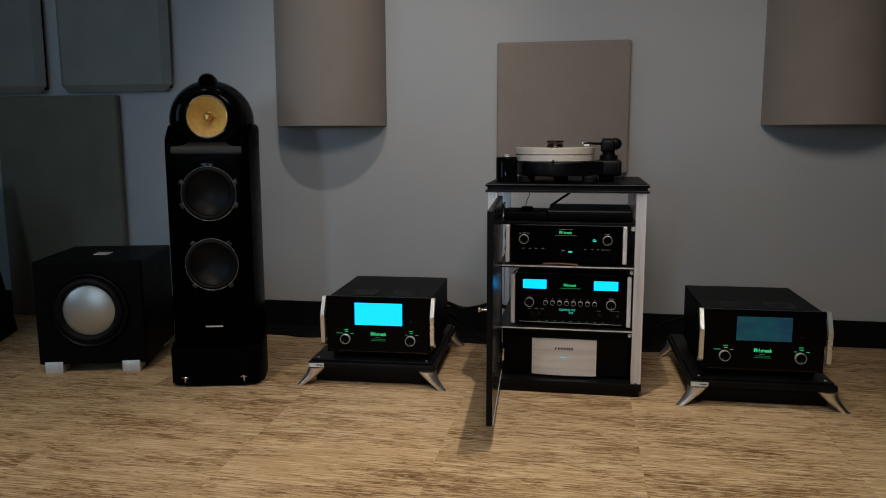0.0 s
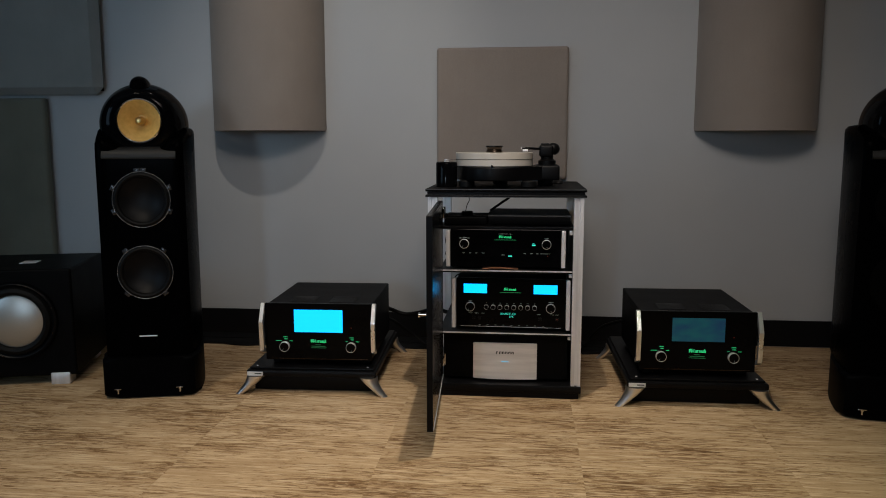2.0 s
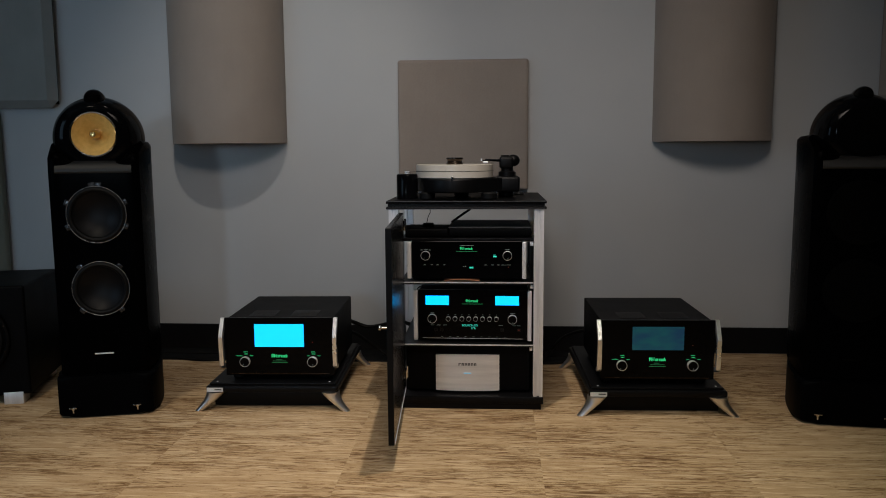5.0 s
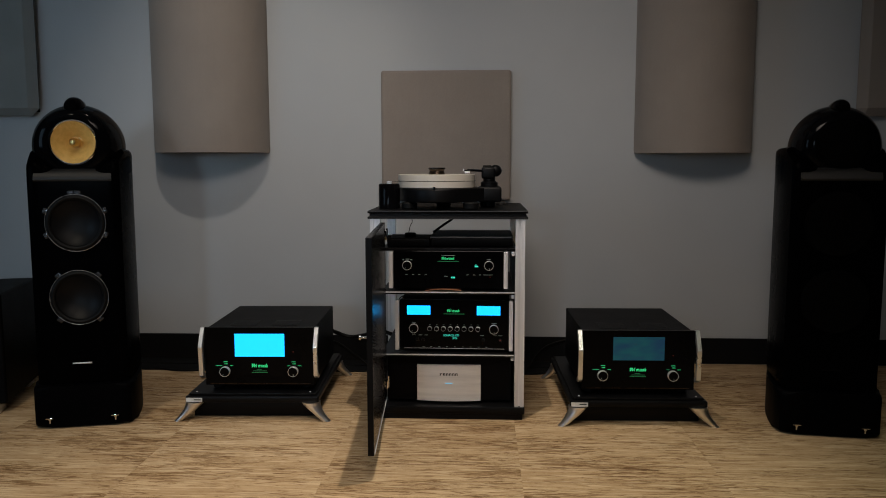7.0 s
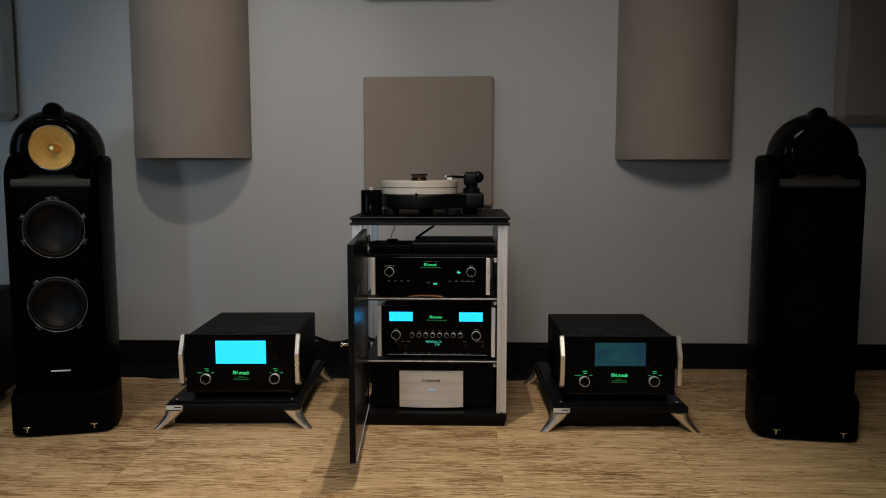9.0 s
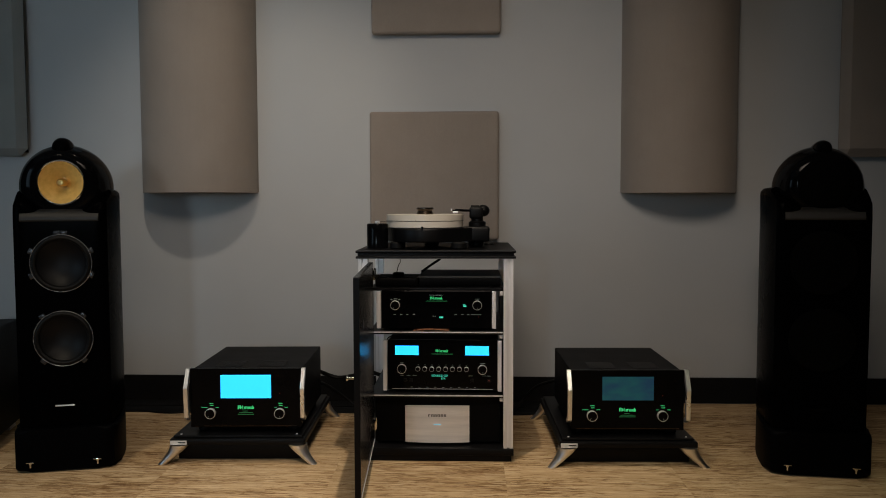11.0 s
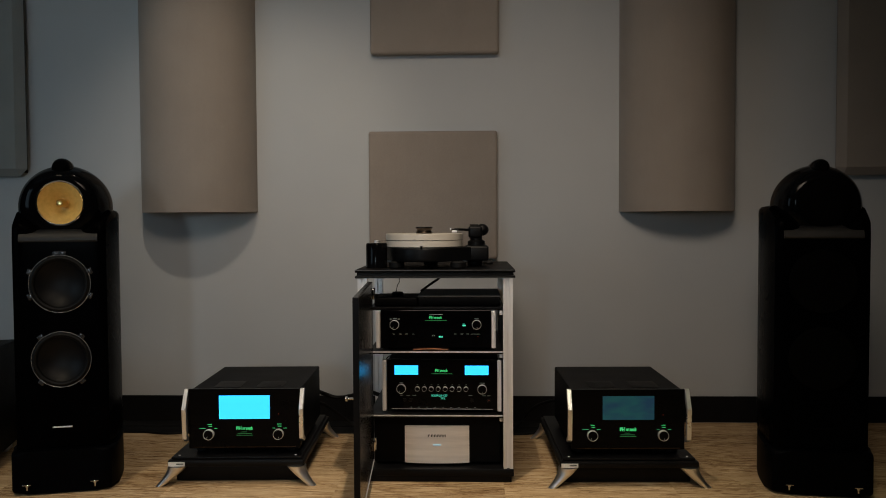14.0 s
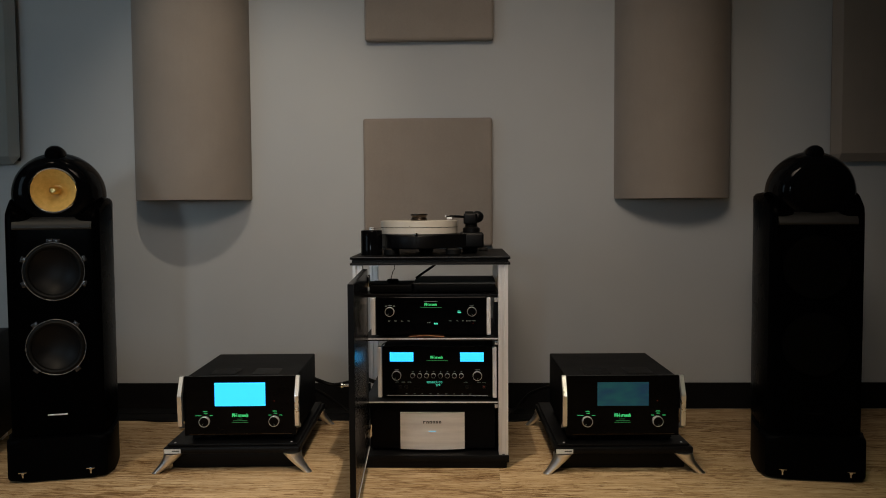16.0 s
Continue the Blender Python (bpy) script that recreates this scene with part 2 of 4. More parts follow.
def box(x0, x1, y0, y1, z0, z1, bevel=0.0, seg=2, bm=None):
    b = bmesh.new() if bm is None else bm
    vs = [b.verts.new((x, y, z)) for x in (x0, x1) for y in (y0, y1) for z in (z0, z1)]
    fs = [b.faces.new([vs[i] for i in q]) for q in ((0, 1, 3, 2), (4, 6, 7, 5), (0, 4, 5, 1), (2, 3, 7, 6), (0, 2, 6, 4), (1, 5, 7, 3))]
    if bevel:
        es = {e for f in fs for e in f.edges}
        bmesh.ops.bevel(b, geom=list(es), offset=bevel, segments=seg, profile=0.5, affect="EDGES")
    return b


def prism(pts, z0, z1, bevel=0.0, seg=2):
    """A plan outline raised from z0 to z1, with rounded top and bottom rims."""
    b = bmesh.new()
    lo, hi = [b.verts.new((x, y, z0)) for x, y in pts], [b.verts.new((x, y, z1)) for x, y in pts]
    n = len(pts)
    f0, f1 = b.faces.new(lo[::-1]), b.faces.new(hi)
    for i in range(n):
        b.faces.new((lo[i], lo[(i + 1) % n], hi[(i + 1) % n], hi[i]))
    if bevel:
        bmesh.ops.bevel(b, geom=list(f0.edges) + list(f1.edges), offset=bevel, segments=seg, profile=0.5, affect="EDGES")
    return b


def lathe(profile, m=None, n=48, bm=None, close=False):
    """A profile of (radius, height) turned round z, then placed by m."""
    b = bmesh.new() if bm is None else bm
    m = m or Matrix.Identity(4)
    rings = []
    for r, h in profile:
        if r < 1e-6:
            rings.append([b.verts.new(m @ Vector((0, 0, h)))])
        else:
            rings.append([b.verts.new(m @ Vector((r * math.cos(2 * math.pi * k / n), r * math.sin(2 * math.pi * k / n), h))) for k in range(n)])
    if close:
        rings.append(rings[0])
    for a, c in zip(rings, rings[1:]):
        for k in range(n):
            quad = (a[k % len(a)], a[(k + 1) % len(a)], c[(k + 1) % len(c)], c[k % len(c)])
            quad = list(dict.fromkeys(quad))
            if len(quad) > 2:
                b.faces.new(quad)
    return b


FRONT = Matrix.Rotation(radians(90), 4, "X")  # turns +z to -y


def facing(x, y, z):
    """A place from which a turned profile rises towards the viewer's side (-y)."""
    return Matrix.Translation((x, y, z)) @ FRONT


def tube(points, radius, n=8, taper=None):
    b = bmesh.new()
    pts = [Vector(p) for p in points]
    rings = []
    for i, p in enumerate(pts):
        d = (pts[min(i + 1, len(pts) - 1)] - pts[max(i - 1, 0)]).normalized()
        q = d.to_track_quat("Z", "Y").to_matrix()
        r = radius * (taper[i] if taper else 1)
        rings.append([b.verts.new(p + q @ Vector((r * math.cos(2 * math.pi * k / n), r * math.sin(2 * math.pi * k / n), 0))) for k in range(n)])
    for a, c in zip(rings, rings[1:]):
        for k in range(n):
            b.faces.new((a[k], a[(k + 1) % n], c[(k + 1) % n], c[k]))
    b.faces.new(rings[0][::-1]), b.faces.new(rings[-1])
    return b


def smooth_line(points, steps=8):
    """Points along a Catmull-Rom curve."""
    p = [Vector(q) for q in points]
    p = [2 * p[0] - p[1]] + p + [2 * p[-1] - p[-2]]
    out = []
    for i in range(1, len(p) - 2):
        for k in range(steps):
            t = k / steps
            out.append(0.5 * (2 * p[i] + (p[i + 1] - p[i - 1]) * t + (2 * p[i - 1] - 5 * p[i] + 4 * p[i + 1] - p[i + 2]) * t * t + (3 * p[i] - p[i - 1] - 3 * p[i + 1] + p[i + 2]) * t ** 3))
    return out + [p[-2]]


def bars(parent, name, material, y, rows, label=""):
    """Flat bars (x0, x1, z0, z1) standing a hair before the plane y, as one printed mark."""
    b = bmesh.new()
    for x0, x1, z0, z1 in rows:
        box(x0, x1, y - 0.0012, y - 0.0002, z0, z1, bm=b)
    return part(name, b, material, parent, label)


def lettering(parent, text, x, y, z, size, material):
    """Readable characters, facing -y."""
    cu = bpy.data.curves.new("lettering", "FONT")
    cu.body, cu.size, cu.extrude, cu.align_x = text, size, 0.0003, "CENTER"
    tmp = bpy.data.objects.new("lettering", cu)
    me = bpy.data.meshes.new_from_object(tmp)
    bpy.data.objects.remove(tmp)
    me.materials.append(material)
    ob = new("lettering", me)
    ob.parent = parent
    ob.matrix_basis = Matrix.Translation((x, y - 0.0008, z)) @ FRONT
    return ob


# ---- the room ----
X0, X1, Y0 = -3.5, 2.9, -5.2


def structure(name, bm, material, label, m=None):
    return tagged(part(name, bm, material, None, label, m), "", "", "", "structure")


floor = structure("floor", box(X0, X1, Y0, WALL, ZF - 0.1, ZF - 0.006), M_RUBBER, "floor laid with streaked tan carpet tiles")
structure("ceiling", box(X0 - 0.1, X1 + 0.1, Y0 - 0.1, WALL + 0.1, CEIL, CEIL + 0.1), M_CEIL, "plain white painted ceiling")
structure("wall_north", box(X0 - 0.1, X1 + 0.1, WALL, WALL + 0.1, ZF - 0.1, CEIL), M_WALL, "grey painted wall behind the hi-fi equipment")
# Unseen walls: dark to dim reflections, with invented openings for the cool lamps.
south = box(X0 - 0.1, -1.25, Y0 - 0.1, Y0, ZF - 0.1, CEIL)
box(-0.85, X1 + 0.1, Y0 - 0.1, Y0, ZF - 0.1, CEIL, bm=south)
box(-1.25, -0.85, Y0 - 0.1, Y0, ZF - 0.1, 1.0, bm=south)
box(-1.25, -0.85, Y0 - 0.1, Y0, 1.6, CEIL, bm=south)
structure("wall_south", south, M_DARK, "unseen rear wall, dark to dim reflections, opened for the added cool lamp")
structure("wall_east", box(X1, X1 + 0.1, Y0, WALL, ZF - 0.1, CEIL), M_DARK, "unseen side wall, dark to dim reflections")
west = box(X0 - 0.1, X0, Y0, -3.4, ZF - 0.1, CEIL)
box(X0 - 0.1, X0, -1.8, WALL, ZF - 0.1, CEIL, bm=west)
box(X0 - 0.1, X0, -3.4, -1.8, ZF - 0.1, 0.8, bm=west)
box(X0 - 0.1, X0, -3.4, -1.8, 2.2, CEIL, bm=west)
structure("wall_west", west, M_DARK, "unseen side wall, dark to dim reflections, opened for the added cool lamp")
for ob_x0, ob_x1, ob_y0, ob_y1 in ((X0, X1, WALL - 0.012, WALL), (X0, X0 + 0.012, Y0, WALL - 0.013), (X1 - 0.012, X1, Y0, WALL - 0.013)):
    structure("baseboard", box(ob_x0, ob_x1, ob_y0, ob_y1, ZF, 0.112, 0.003), M_BASE, "black vinyl baseboard along the wall")

# ---- acoustic treatment ----


def panel(x0, x1, z0, z1, material, label, depth=0.055, bevel=0.012, seg=3):
    t = thing("acoustic_panel", label, "acoustic panel", pose((x0 + x1) / 2, WALL - 0.002, z0), "acoustic panels on the wall")
    w = (x1 - x0) / 2
    part("fabric_cover", box(-w, w, -depth, -0.006, 0, z1 - z0, bevel, seg), material, t)
    part("backing_frame", box(-w + 0.02, w - 0.02, -0.0055, 0, 0.02, z1 - z0 - 0.02), M_SATIN, t)
    return t


def half_column(x, r, depth, z0, z1, label):
    t = thing("acoustic_half_column", label, "acoustic panel", pose(x, WALL - 0.002, z0), "half-round acoustic columns")
    pts = [(-r * math.cos(math.pi * k / 40), -depth * math.sin(math.pi * k / 40)) for k in range(41)]
    part("fabric_cover", prism(pts, 0, z1 - z0, 0.006, 2), M_FAB, t)
    return t


panel(-0.345, 0.262, 0.775, 1.378, M_FAB, "square taupe fabric acoustic panel behind the turntable")
panel(-0.333, 0.270, 1.738, 2.34, M_FAB, "square taupe fabric acoustic panel high on the wall")
half_column(-1.162, 0.273, 0.25, 1.0, 2.22, "half-round taupe fabric acoustic column hung on the grey wall")
half_column(1.104, 0.265, 0.25, 0.993, 2.22, "half-round taupe fabric acoustic column in the dim part of the wall")
panel(-2.612, -1.992, 1.178, 2.4, M_FAB_G, "tall grey fabric acoustic panel on the grey wall", 0.075, 0.036, 1)
panel(-3.340, -2.700, 1.178, 2.4, M_FAB_G, "tall grey fabric acoustic panel near the corner", 0.075, 0.036, 1)
panel(1.830, 2.470, 1.158, 2.4, M_FAB, "tall dim taupe fabric acoustic panel beside the loudspeaker", 0.075, 0.036, 1)
panel(-3.010, -2.305, ZF, 1.165, M_FAB_O, "large olive fabric panel standing on the floor against the wall", 0.05, 0.012)

# ---- loudspeakers ----


def cabinet_plan(w, front, depth, y0):
    """Half-widths along the depth: a flat front with rounded cheeks, curving in to a narrow back."""
    side = [(0.025, y0), (0.065, y0), (0.085, y0), (0.109, y0), (front / 2, y0), (front / 2 + 0.016, y0 + 0.003), (front / 2 + 0.028, y0 + 0.012), (w / 2 - 0.004, y0 + 0.035), (w / 2, y0 + 0.075)]
    for k in range(1, 9):
        a = k / 8 * math.pi / 2
        side.append((w / 2 * (0.35 + 0.65 * math.cos(a)), y0 + 0.075 + (depth - 0.075) * math.sin(a)))
    return side + [(-x, y) for x, y in side[::-1]]


def woofer(parent, z, y, r, lug_angles):
    w = part("woofer", lathe([(r * 0.99, 0.0), (r * 0.99, 0.004), (r * 0.9, 0.007), (r * 0.84, 0.004), (r * 0.80, 0.0), (r * 0.70, -0.008), (r * 0.58, -0.016), (r * 0.46, -0.022), (r * 0.34, -0.0265), (r * 0.2, -0.0292), (r * 0.1, -0.0302), (0, -0.0305)], facing(0.003, y, z)), M_CONE, parent, "dark grey smooth bowl-shaped cone")
    part("trim_ring", lathe([(r * 0.985, 0.003), (r * 0.985, 0.0062), (r * 0.995, 0.0072), (r * 1.005, 0.0062), (r * 1.005, 0.001)], facing(0.003, y, z), 64), M_TRIM, w, "thin polished trim ring")
    part("surround", lathe([(r * 0.80, 0.001), (r * 0.83, 0.008), (r * 0.89, 0.011), (r * 0.95, 0.008), (r * 0.98, 0.001)], facing(0.003, y, z), 48), M_RUBBER, w, "black rubber roll surround")
    for a in lug_angles:
        b = box(-0.011, 0.011, -0.010, 0.009, 0.0, 0.005, 0.0022)
        lathe([(0.004, 0.005), (0.004, 0.006), (0, 0.006)], pose(0, 0.0015, 0), 12, b)
        b.transform(facing(0.003, y + 0.0005, z) @ Matrix.Rotation(radians(a), 4, "Z") @ Matrix.Translation((r * 1.05, 0, 0)) @ Matrix.Rotation(radians(-90), 4, "Z"))
        part("lug", b, M_LUG, w, "dark polished mounting lug")
    return w


def loudspeaker(m, grilles, label):
    t = thing("floorstanding_loudspeaker", label, "loudspeaker", m, "pair of tall black loudspeakers")
    plinth = cabinet_plan(0.354, 0.276, 0.44, -0.028)
    part("plinth", prism(plinth, 0.006, 0.158, 0.016, 4), M_PLINTH, t, "black satin plinth with rounded corners")
    for x in (-0.112, 0.112):
        stud = part("floor_spike", lathe([(0.003, 0.009), (0.003, 0.02), (0.0055, 0.021), (0.0055, 0.026), (0, 0.026)], pose(x, -0.035, 0.014), 12), M_CHROME, t, "small metal levelling spike")
        part("spike_collar", box(x - 0.014, x + 0.014, -0.042, -0.0275, 0.040, 0.045, 0.002), M_CHROME, stud)

    def edge(x):
        return min(1.0, max(0.0, abs(x) - 0.075) / 0.05)

    # cabinet, with shoulders that fall away towards the sides and the back
    plan = cabinet_plan(0.326, 0.256, 0.50, 0.0)
    b = bmesh.new()
    rings = []
    for z, s, back in ((0.160, 1, 0), (0.86, 1, 0), (0.905, 1.0, 0.0), (0.935, 1.0, 0.002), (0.955, 1.0, 0.005), (0.970, 0.985, 0.012), (0.980, 0.93, 0.025), (0.984, 0.82, 0.045)):
        rings.append([b.verts.new((x * s, back + y * (s if y > 0.05 else 1), 0.905 + (z - 0.905) * (0.45 + 0.55 * edge(x)) + 0.034 * edge(x) * min(1, max(0, y - 0.012) / 0.06) if z > 0.91 else z)) for x, y in plan])
    n = len(plan)
    for lo, hi in zip(rings, rings[1:]):
        for k in range(n):
            (xa, ya), (xb, yb) = plan[k], plan[(k + 1) % n]
            if lo is rings[0] and not grilles and ya == yb == 0.0 and max(abs(xa), abs(xb)) < 0.1091:
                continue
            b.faces.new((lo[k], lo[(k + 1) % n], hi[(k + 1) % n], hi[k]))
    if not grilles:
        for z0, z1 in ((0.160, 0.370), (0.588, 0.641), (0.859, 0.860)):
            b.faces.new([b.verts.new((x, 0.0, z)) for x, z in ((-0.109, z0), (0.109, z0), (0.109, z1), (-0.109, z1))])
        for zc, hole in ((0.750, 0.1035), (0.479, 0.1005)):
            loop = []
            for k in range(48):
                c, q = math.cos(2 * math.pi * k / 48), math.sin(2 * math.pi * k / 48)
                big = 0.109 / max(abs(c), abs(q))
                loop.append([b.verts.new(p) for p in ((big * c, 0.0, zc + big * q), (0.003 + hole * c, 0.0, zc + hole * q), (0.003 + hole * c, 0.05, zc + hole * q))])
            for p, o in zip(loop, loop[1:] + loop[:1]):
                b.faces.new((p[0], o[0], o[1], p[1]))
                b.faces.new((p[1], o[1], o[2], p[2]))
    seat = [b.verts.new((x * 0.5, 0.06 + y * 0.6, 0.928)) for x, y in plan]
    for k in range(n):
        b.faces.new((rings[-1][k], rings[-1][(k + 1) % n], seat[(k + 1) % n], seat[k]))
    b.faces.new(rings[0][::-1]), b.faces.new(seat)
    bmesh.ops.remove_doubles(b, verts=b.verts[:], dist=0.0002)
    part("cabinet", b, M_CABINET, t, "black lacquered cabinet with curved sides")
    # Added grey piece imitating the soft reflection along the cabinet's front lip.
    sheen_lip = bmesh.new()
    line = [(-0.004, 0.900), (-0.007, 0.905), (-0.006, 0.913), (-0.002, 0.923), (0.005, 0.933), (0.014, 0.940), (0.028, 0.944), (0.055, 0.944), (0.055, 0.900)]
    ends = [[sheen_lip.verts.new((x, p, q)) for p, q in line] for x in (-0.130, 0.130)]
    for k in range(9):
        sheen_lip.faces.new((ends[0][k], ends[0][(k + 1) % 9], ends[1][(k + 1) % 9], ends[1][k]))
    sheen_lip.faces.new(ends[0]), sheen_lip.faces.new(ends[1][::-1])
    part("lip_sheen", sheen_lip, M_CHARCOAL, t, "lighter lip below the head, standing in for a soft reflection")
    for z, r, lugs in ((0.750, 0.1030, (84, 96, 24, 156, 204, -24)), (0.479, 0.1000, (50, 130, -50, 230))):
        if grilles:
            part("grille", lathe([(0.112, -0.001), (0.112, 0.006), (0.106, 0.011), (0.05, 0.014), (0, 0.0145)], facing(0, -0.002, z), 48), M_GRILLE, t, "round black cloth grille")
        else:
            woofer(t, z, -0.002, r, lugs)
    part("badge", box(-0.033, 0.033, -0.004, 0.002, 0.232, 0.237, 0.001), M_GLOSS if grilles else M_ALU, t, "small metal badge")
    # round midrange head
    tail, dx, dz, tr = (0.96, 0.009, -0.014, 0.82) if grilles else (1.22, 0.0, 0.0, 0.97)
    R = 0.158
    start = math.asin(0.124 / R)
    turn = [start + (math.pi - start) * k / 40 for k in range(41)]
    profile = [(0.078, 0.050), (0.078, 0.1105), (0.080, 0.1120), (0.085, 0.1119), (0.091, 0.1113), (0.098, 0.1100), (0.105, 0.1078), (0.112, 0.1046), (0.118, 0.1012)]
    head = lathe(profile + [(R * math.sin(a) if k < 40 else 0.0, R * math.cos(a)) for k, a in enumerate(turn)], FRONT, 80)
    for v in head.verts:
        if v.co.y > 0:
            v.co.y *= tail
            v.co.z *= 1 - 0.3 * v.co.y
        # the cone sits a little above the middle of the ball
        inner = math.hypot(v.co.x, v.co.z) < 0.079 and v.co.y < 0
        v.co.z += 0.010 if inner else 0.010 * min(1.0, max(0.0, (-v.co.y - 0.06) / 0.05))
        v.co.x = v.co.x * (0.96 if grilles else 1.005) - (0.0 if grilles else 0.004)
        v.co.z *= 0.95 if grilles else 0.975
        v.co += Vector((dx, 0.137, 1.026 + dz))
    h = part("head", head, M_GLOSS, t, "round black lacquered midrange head")
    fy = 0.026
    if grilles:
        part("grille", lathe([(0.088, -0.004), (0.087, 0.006), (0.075, 0.018), (0.04, 0.028), (0, 0.031)], facing(dx, fy, 1.038 + dz), 48), M_GRILLE, h, "domed black cloth grille")
    else:
        part("midrange_cone", lathe([(0.076, 0.003), (0.073, 0.001), (0.05, -0.022), (0.022, -0.047), (0, -0.048)], facing(0.003, fy - 0.002, 1.038), 64), M_YELLOW, h, "woven golden yellow cone")
        part("ring", lathe([(0.0745, 0.0), (0.0755, 0.007), (0.078, 0.009), (0.0815, 0.006), (0.083, -0.004)], facing(0.003, fy, 1.038), 64), M_CHROME, h, "thin metal ring round the cone")
        part("phase_plug", lathe([(0.015, -0.046), (0.016, -0.008), (0.0145, 0.004), (0.009, 0.011), (0, 0.013)], facing(0.003, fy - 0.002, 1.038), 28), M_BRASS, h, "bullet-shaped metal phase plug")
    tw = part("tweeter", lathe([(r * tr, q) for r, q in ((0, 0.0), (0.010, 0.0006), (0.019, 0.0035), (0.027, 0.0095), (0.033, 0.019), (0.0362, 0.031), (0.037, 0.043), (0.034, 0.075), (0.024, 0.13), (0.01, 0.185), (0, 0.20))], Matrix.Translation((-0.003 + 1.5 * dx, 0.05, 1.168 + 1.2 * dz)) @ Matrix.Rotation(radians(-90), 4, "X"), 28), M_GLOSS, t, "black bullet-shaped tweeter housing")
    part("tweeter_grille", lathe([(0.024 * tr, 0.0), (0.02 * tr, 0.008), (0.01, 0.012), (0, 0.013)], facing(-0.003 + 1.5 * dx, 0.05, 1.168 + 1.2 * dz), 24), M_GRILLE, tw)
    return t


loudspeaker(pose(-1.338, -0.115, ZF, 0, 0, 14), False, "tall black loudspeaker with uncovered yellow cone, standing on carpet")
loudspeaker(pose(1.355, -0.105, ZF, 0, 0, -8), True, "tall black loudspeaker with covered drivers, in the dim corner")


def subwoofer(m):
    t = thing("subwoofer", "cube-shaped black subwoofer with a silver cone on silver feet", "subwoofer", m)
    part("cabinet", box(-0.215, 0.215, 0, 0.45, 0.036, 0.467, 0.008, 3), M_VENEER, t)
    r = 0.158
    d = part("driver", lathe([(r * 0.97, -0.001), (r * 0.97, 0.010), (r * 0.93, 0.014), (r * 0.9, 0.010), (r * 0.86, 0.006)], facing(0.0, 0, 0.264), 64), M_SATIN, t, "black metal driver basket")
    part("trim_ring", lathe([(r * 0.96, 0.010), (r * 0.975, 0.015), (r * 0.99, 0.015), (r * 1.0, 0.0)], facing(0, 0, 0.264), 64), M_GLOSS, d)
    part("surround", lathe([(r * 0.87, 0.004), (r * 0.83, 0.018), (r * 0.75, 0.024), (r * 0.68, 0.018), (r * 0.655, 0.008)], facing(0, 0, 0.264), 64), M_RUBBER, d, "thick black rubber surround")
    part("cone", lathe([(r * 0.66, 0.008), (r * 0.62, 0.011), (r * 0.42, 0.019), (r * 0.2, 0.024), (0, 0.0255)], facing(0, 0, 0.264), 64), M_DOME, d, "shallow silver dome")
    for a in (20, 70, 160, 250, 340):
        part("screw", lathe([(0.0028, 0), (0.0028, 0.002), (0, 0.002)], facing(r * 0.93 * math.cos(radians(a)), -0.013, 0.264 + r * 0.93 * math.sin(radians(a))), 10), M_BRONZE, d)
    for x in (-0.192, 0.116):
        for y in (0.006, 0.375):
            part("foot", box(x, x + 0.072, y - 0.010, y + 0.066, 0, 0.048, 0.003), M_ALU, t, "square silver foot")
    part("badge", box(-0.032, 0.030, 0.17, 0.235, 0.467, 0.469), M_ALU_X, t, "small silver badge on the top")
    return t


subwoofer(pose(-1.915, -0.055, ZF, 0, 0, 15))


def dark_cabinet():
    t = thing("black_speaker_cabinet", "black tapered speaker cabinet in the dark corner", "loudspeaker", pose(-2.86, 0.30, ZF, 0, 0, 20))
    b = bmesh.new()
    for_z = ((0, 0.20, 0.16), (0.45, 0.13, 0.12), (0.75, 0.09, 0.09))
    rings = [[b.verts.new((sx * w, sy * d, z)) for sx, sy in ((-1, -1), (1, -1), (1, 1), (-1, 1))] for z, w, d in for_z]
    for lo, hi in zip(rings, rings[1:]):
        for k in range(4):
            b.faces.new((lo[k], lo[(k + 1) % 4], hi[(k + 1) % 4], hi[k]))
    b.faces.new(rings[0][::-1]), b.faces.new(rings[-1])
    bmesh.ops.bevel(b, geom=b.edges[:], offset=0.008, segments=2, profile=0.5, affect="EDGES")
    part("cabinet", b, M_VENEER, t)
    return t


dark_cabinet()

# ---- power amplifiers on their stands ----


def knob(parent, x, y, z, r, material_face=None):
    k = part("knob", lathe([(r, 0), (r, 0.012), (r * 0.92, 0.0145), (0, 0.0145)], facing(x, y, z), 32), M_GLASS_B, parent, "black control knob with a bright rim")
    part("rim", lathe([(r * 0.93, 0.0142), (r * 0.95, 0.0158), (r * 1.01, 0.0155), (r * 1.03, 0.0125), (r * 1.03, 0.0)], facing(x, y, z), 32), M_RIM, k)
    if r > 0.012:
        b = box(-0.0007, 0.0007, -0.0152, -0.0144, r * 0.45, r * 0.9)
        b.transform(Matrix.Translation((x, y, z)) @ Matrix.Rotation(radians(-150 if x < 0 else 170), 4, "Y"))
        part("pointer", b, M_GREY_INK, k, "pale pointer line")
    return k


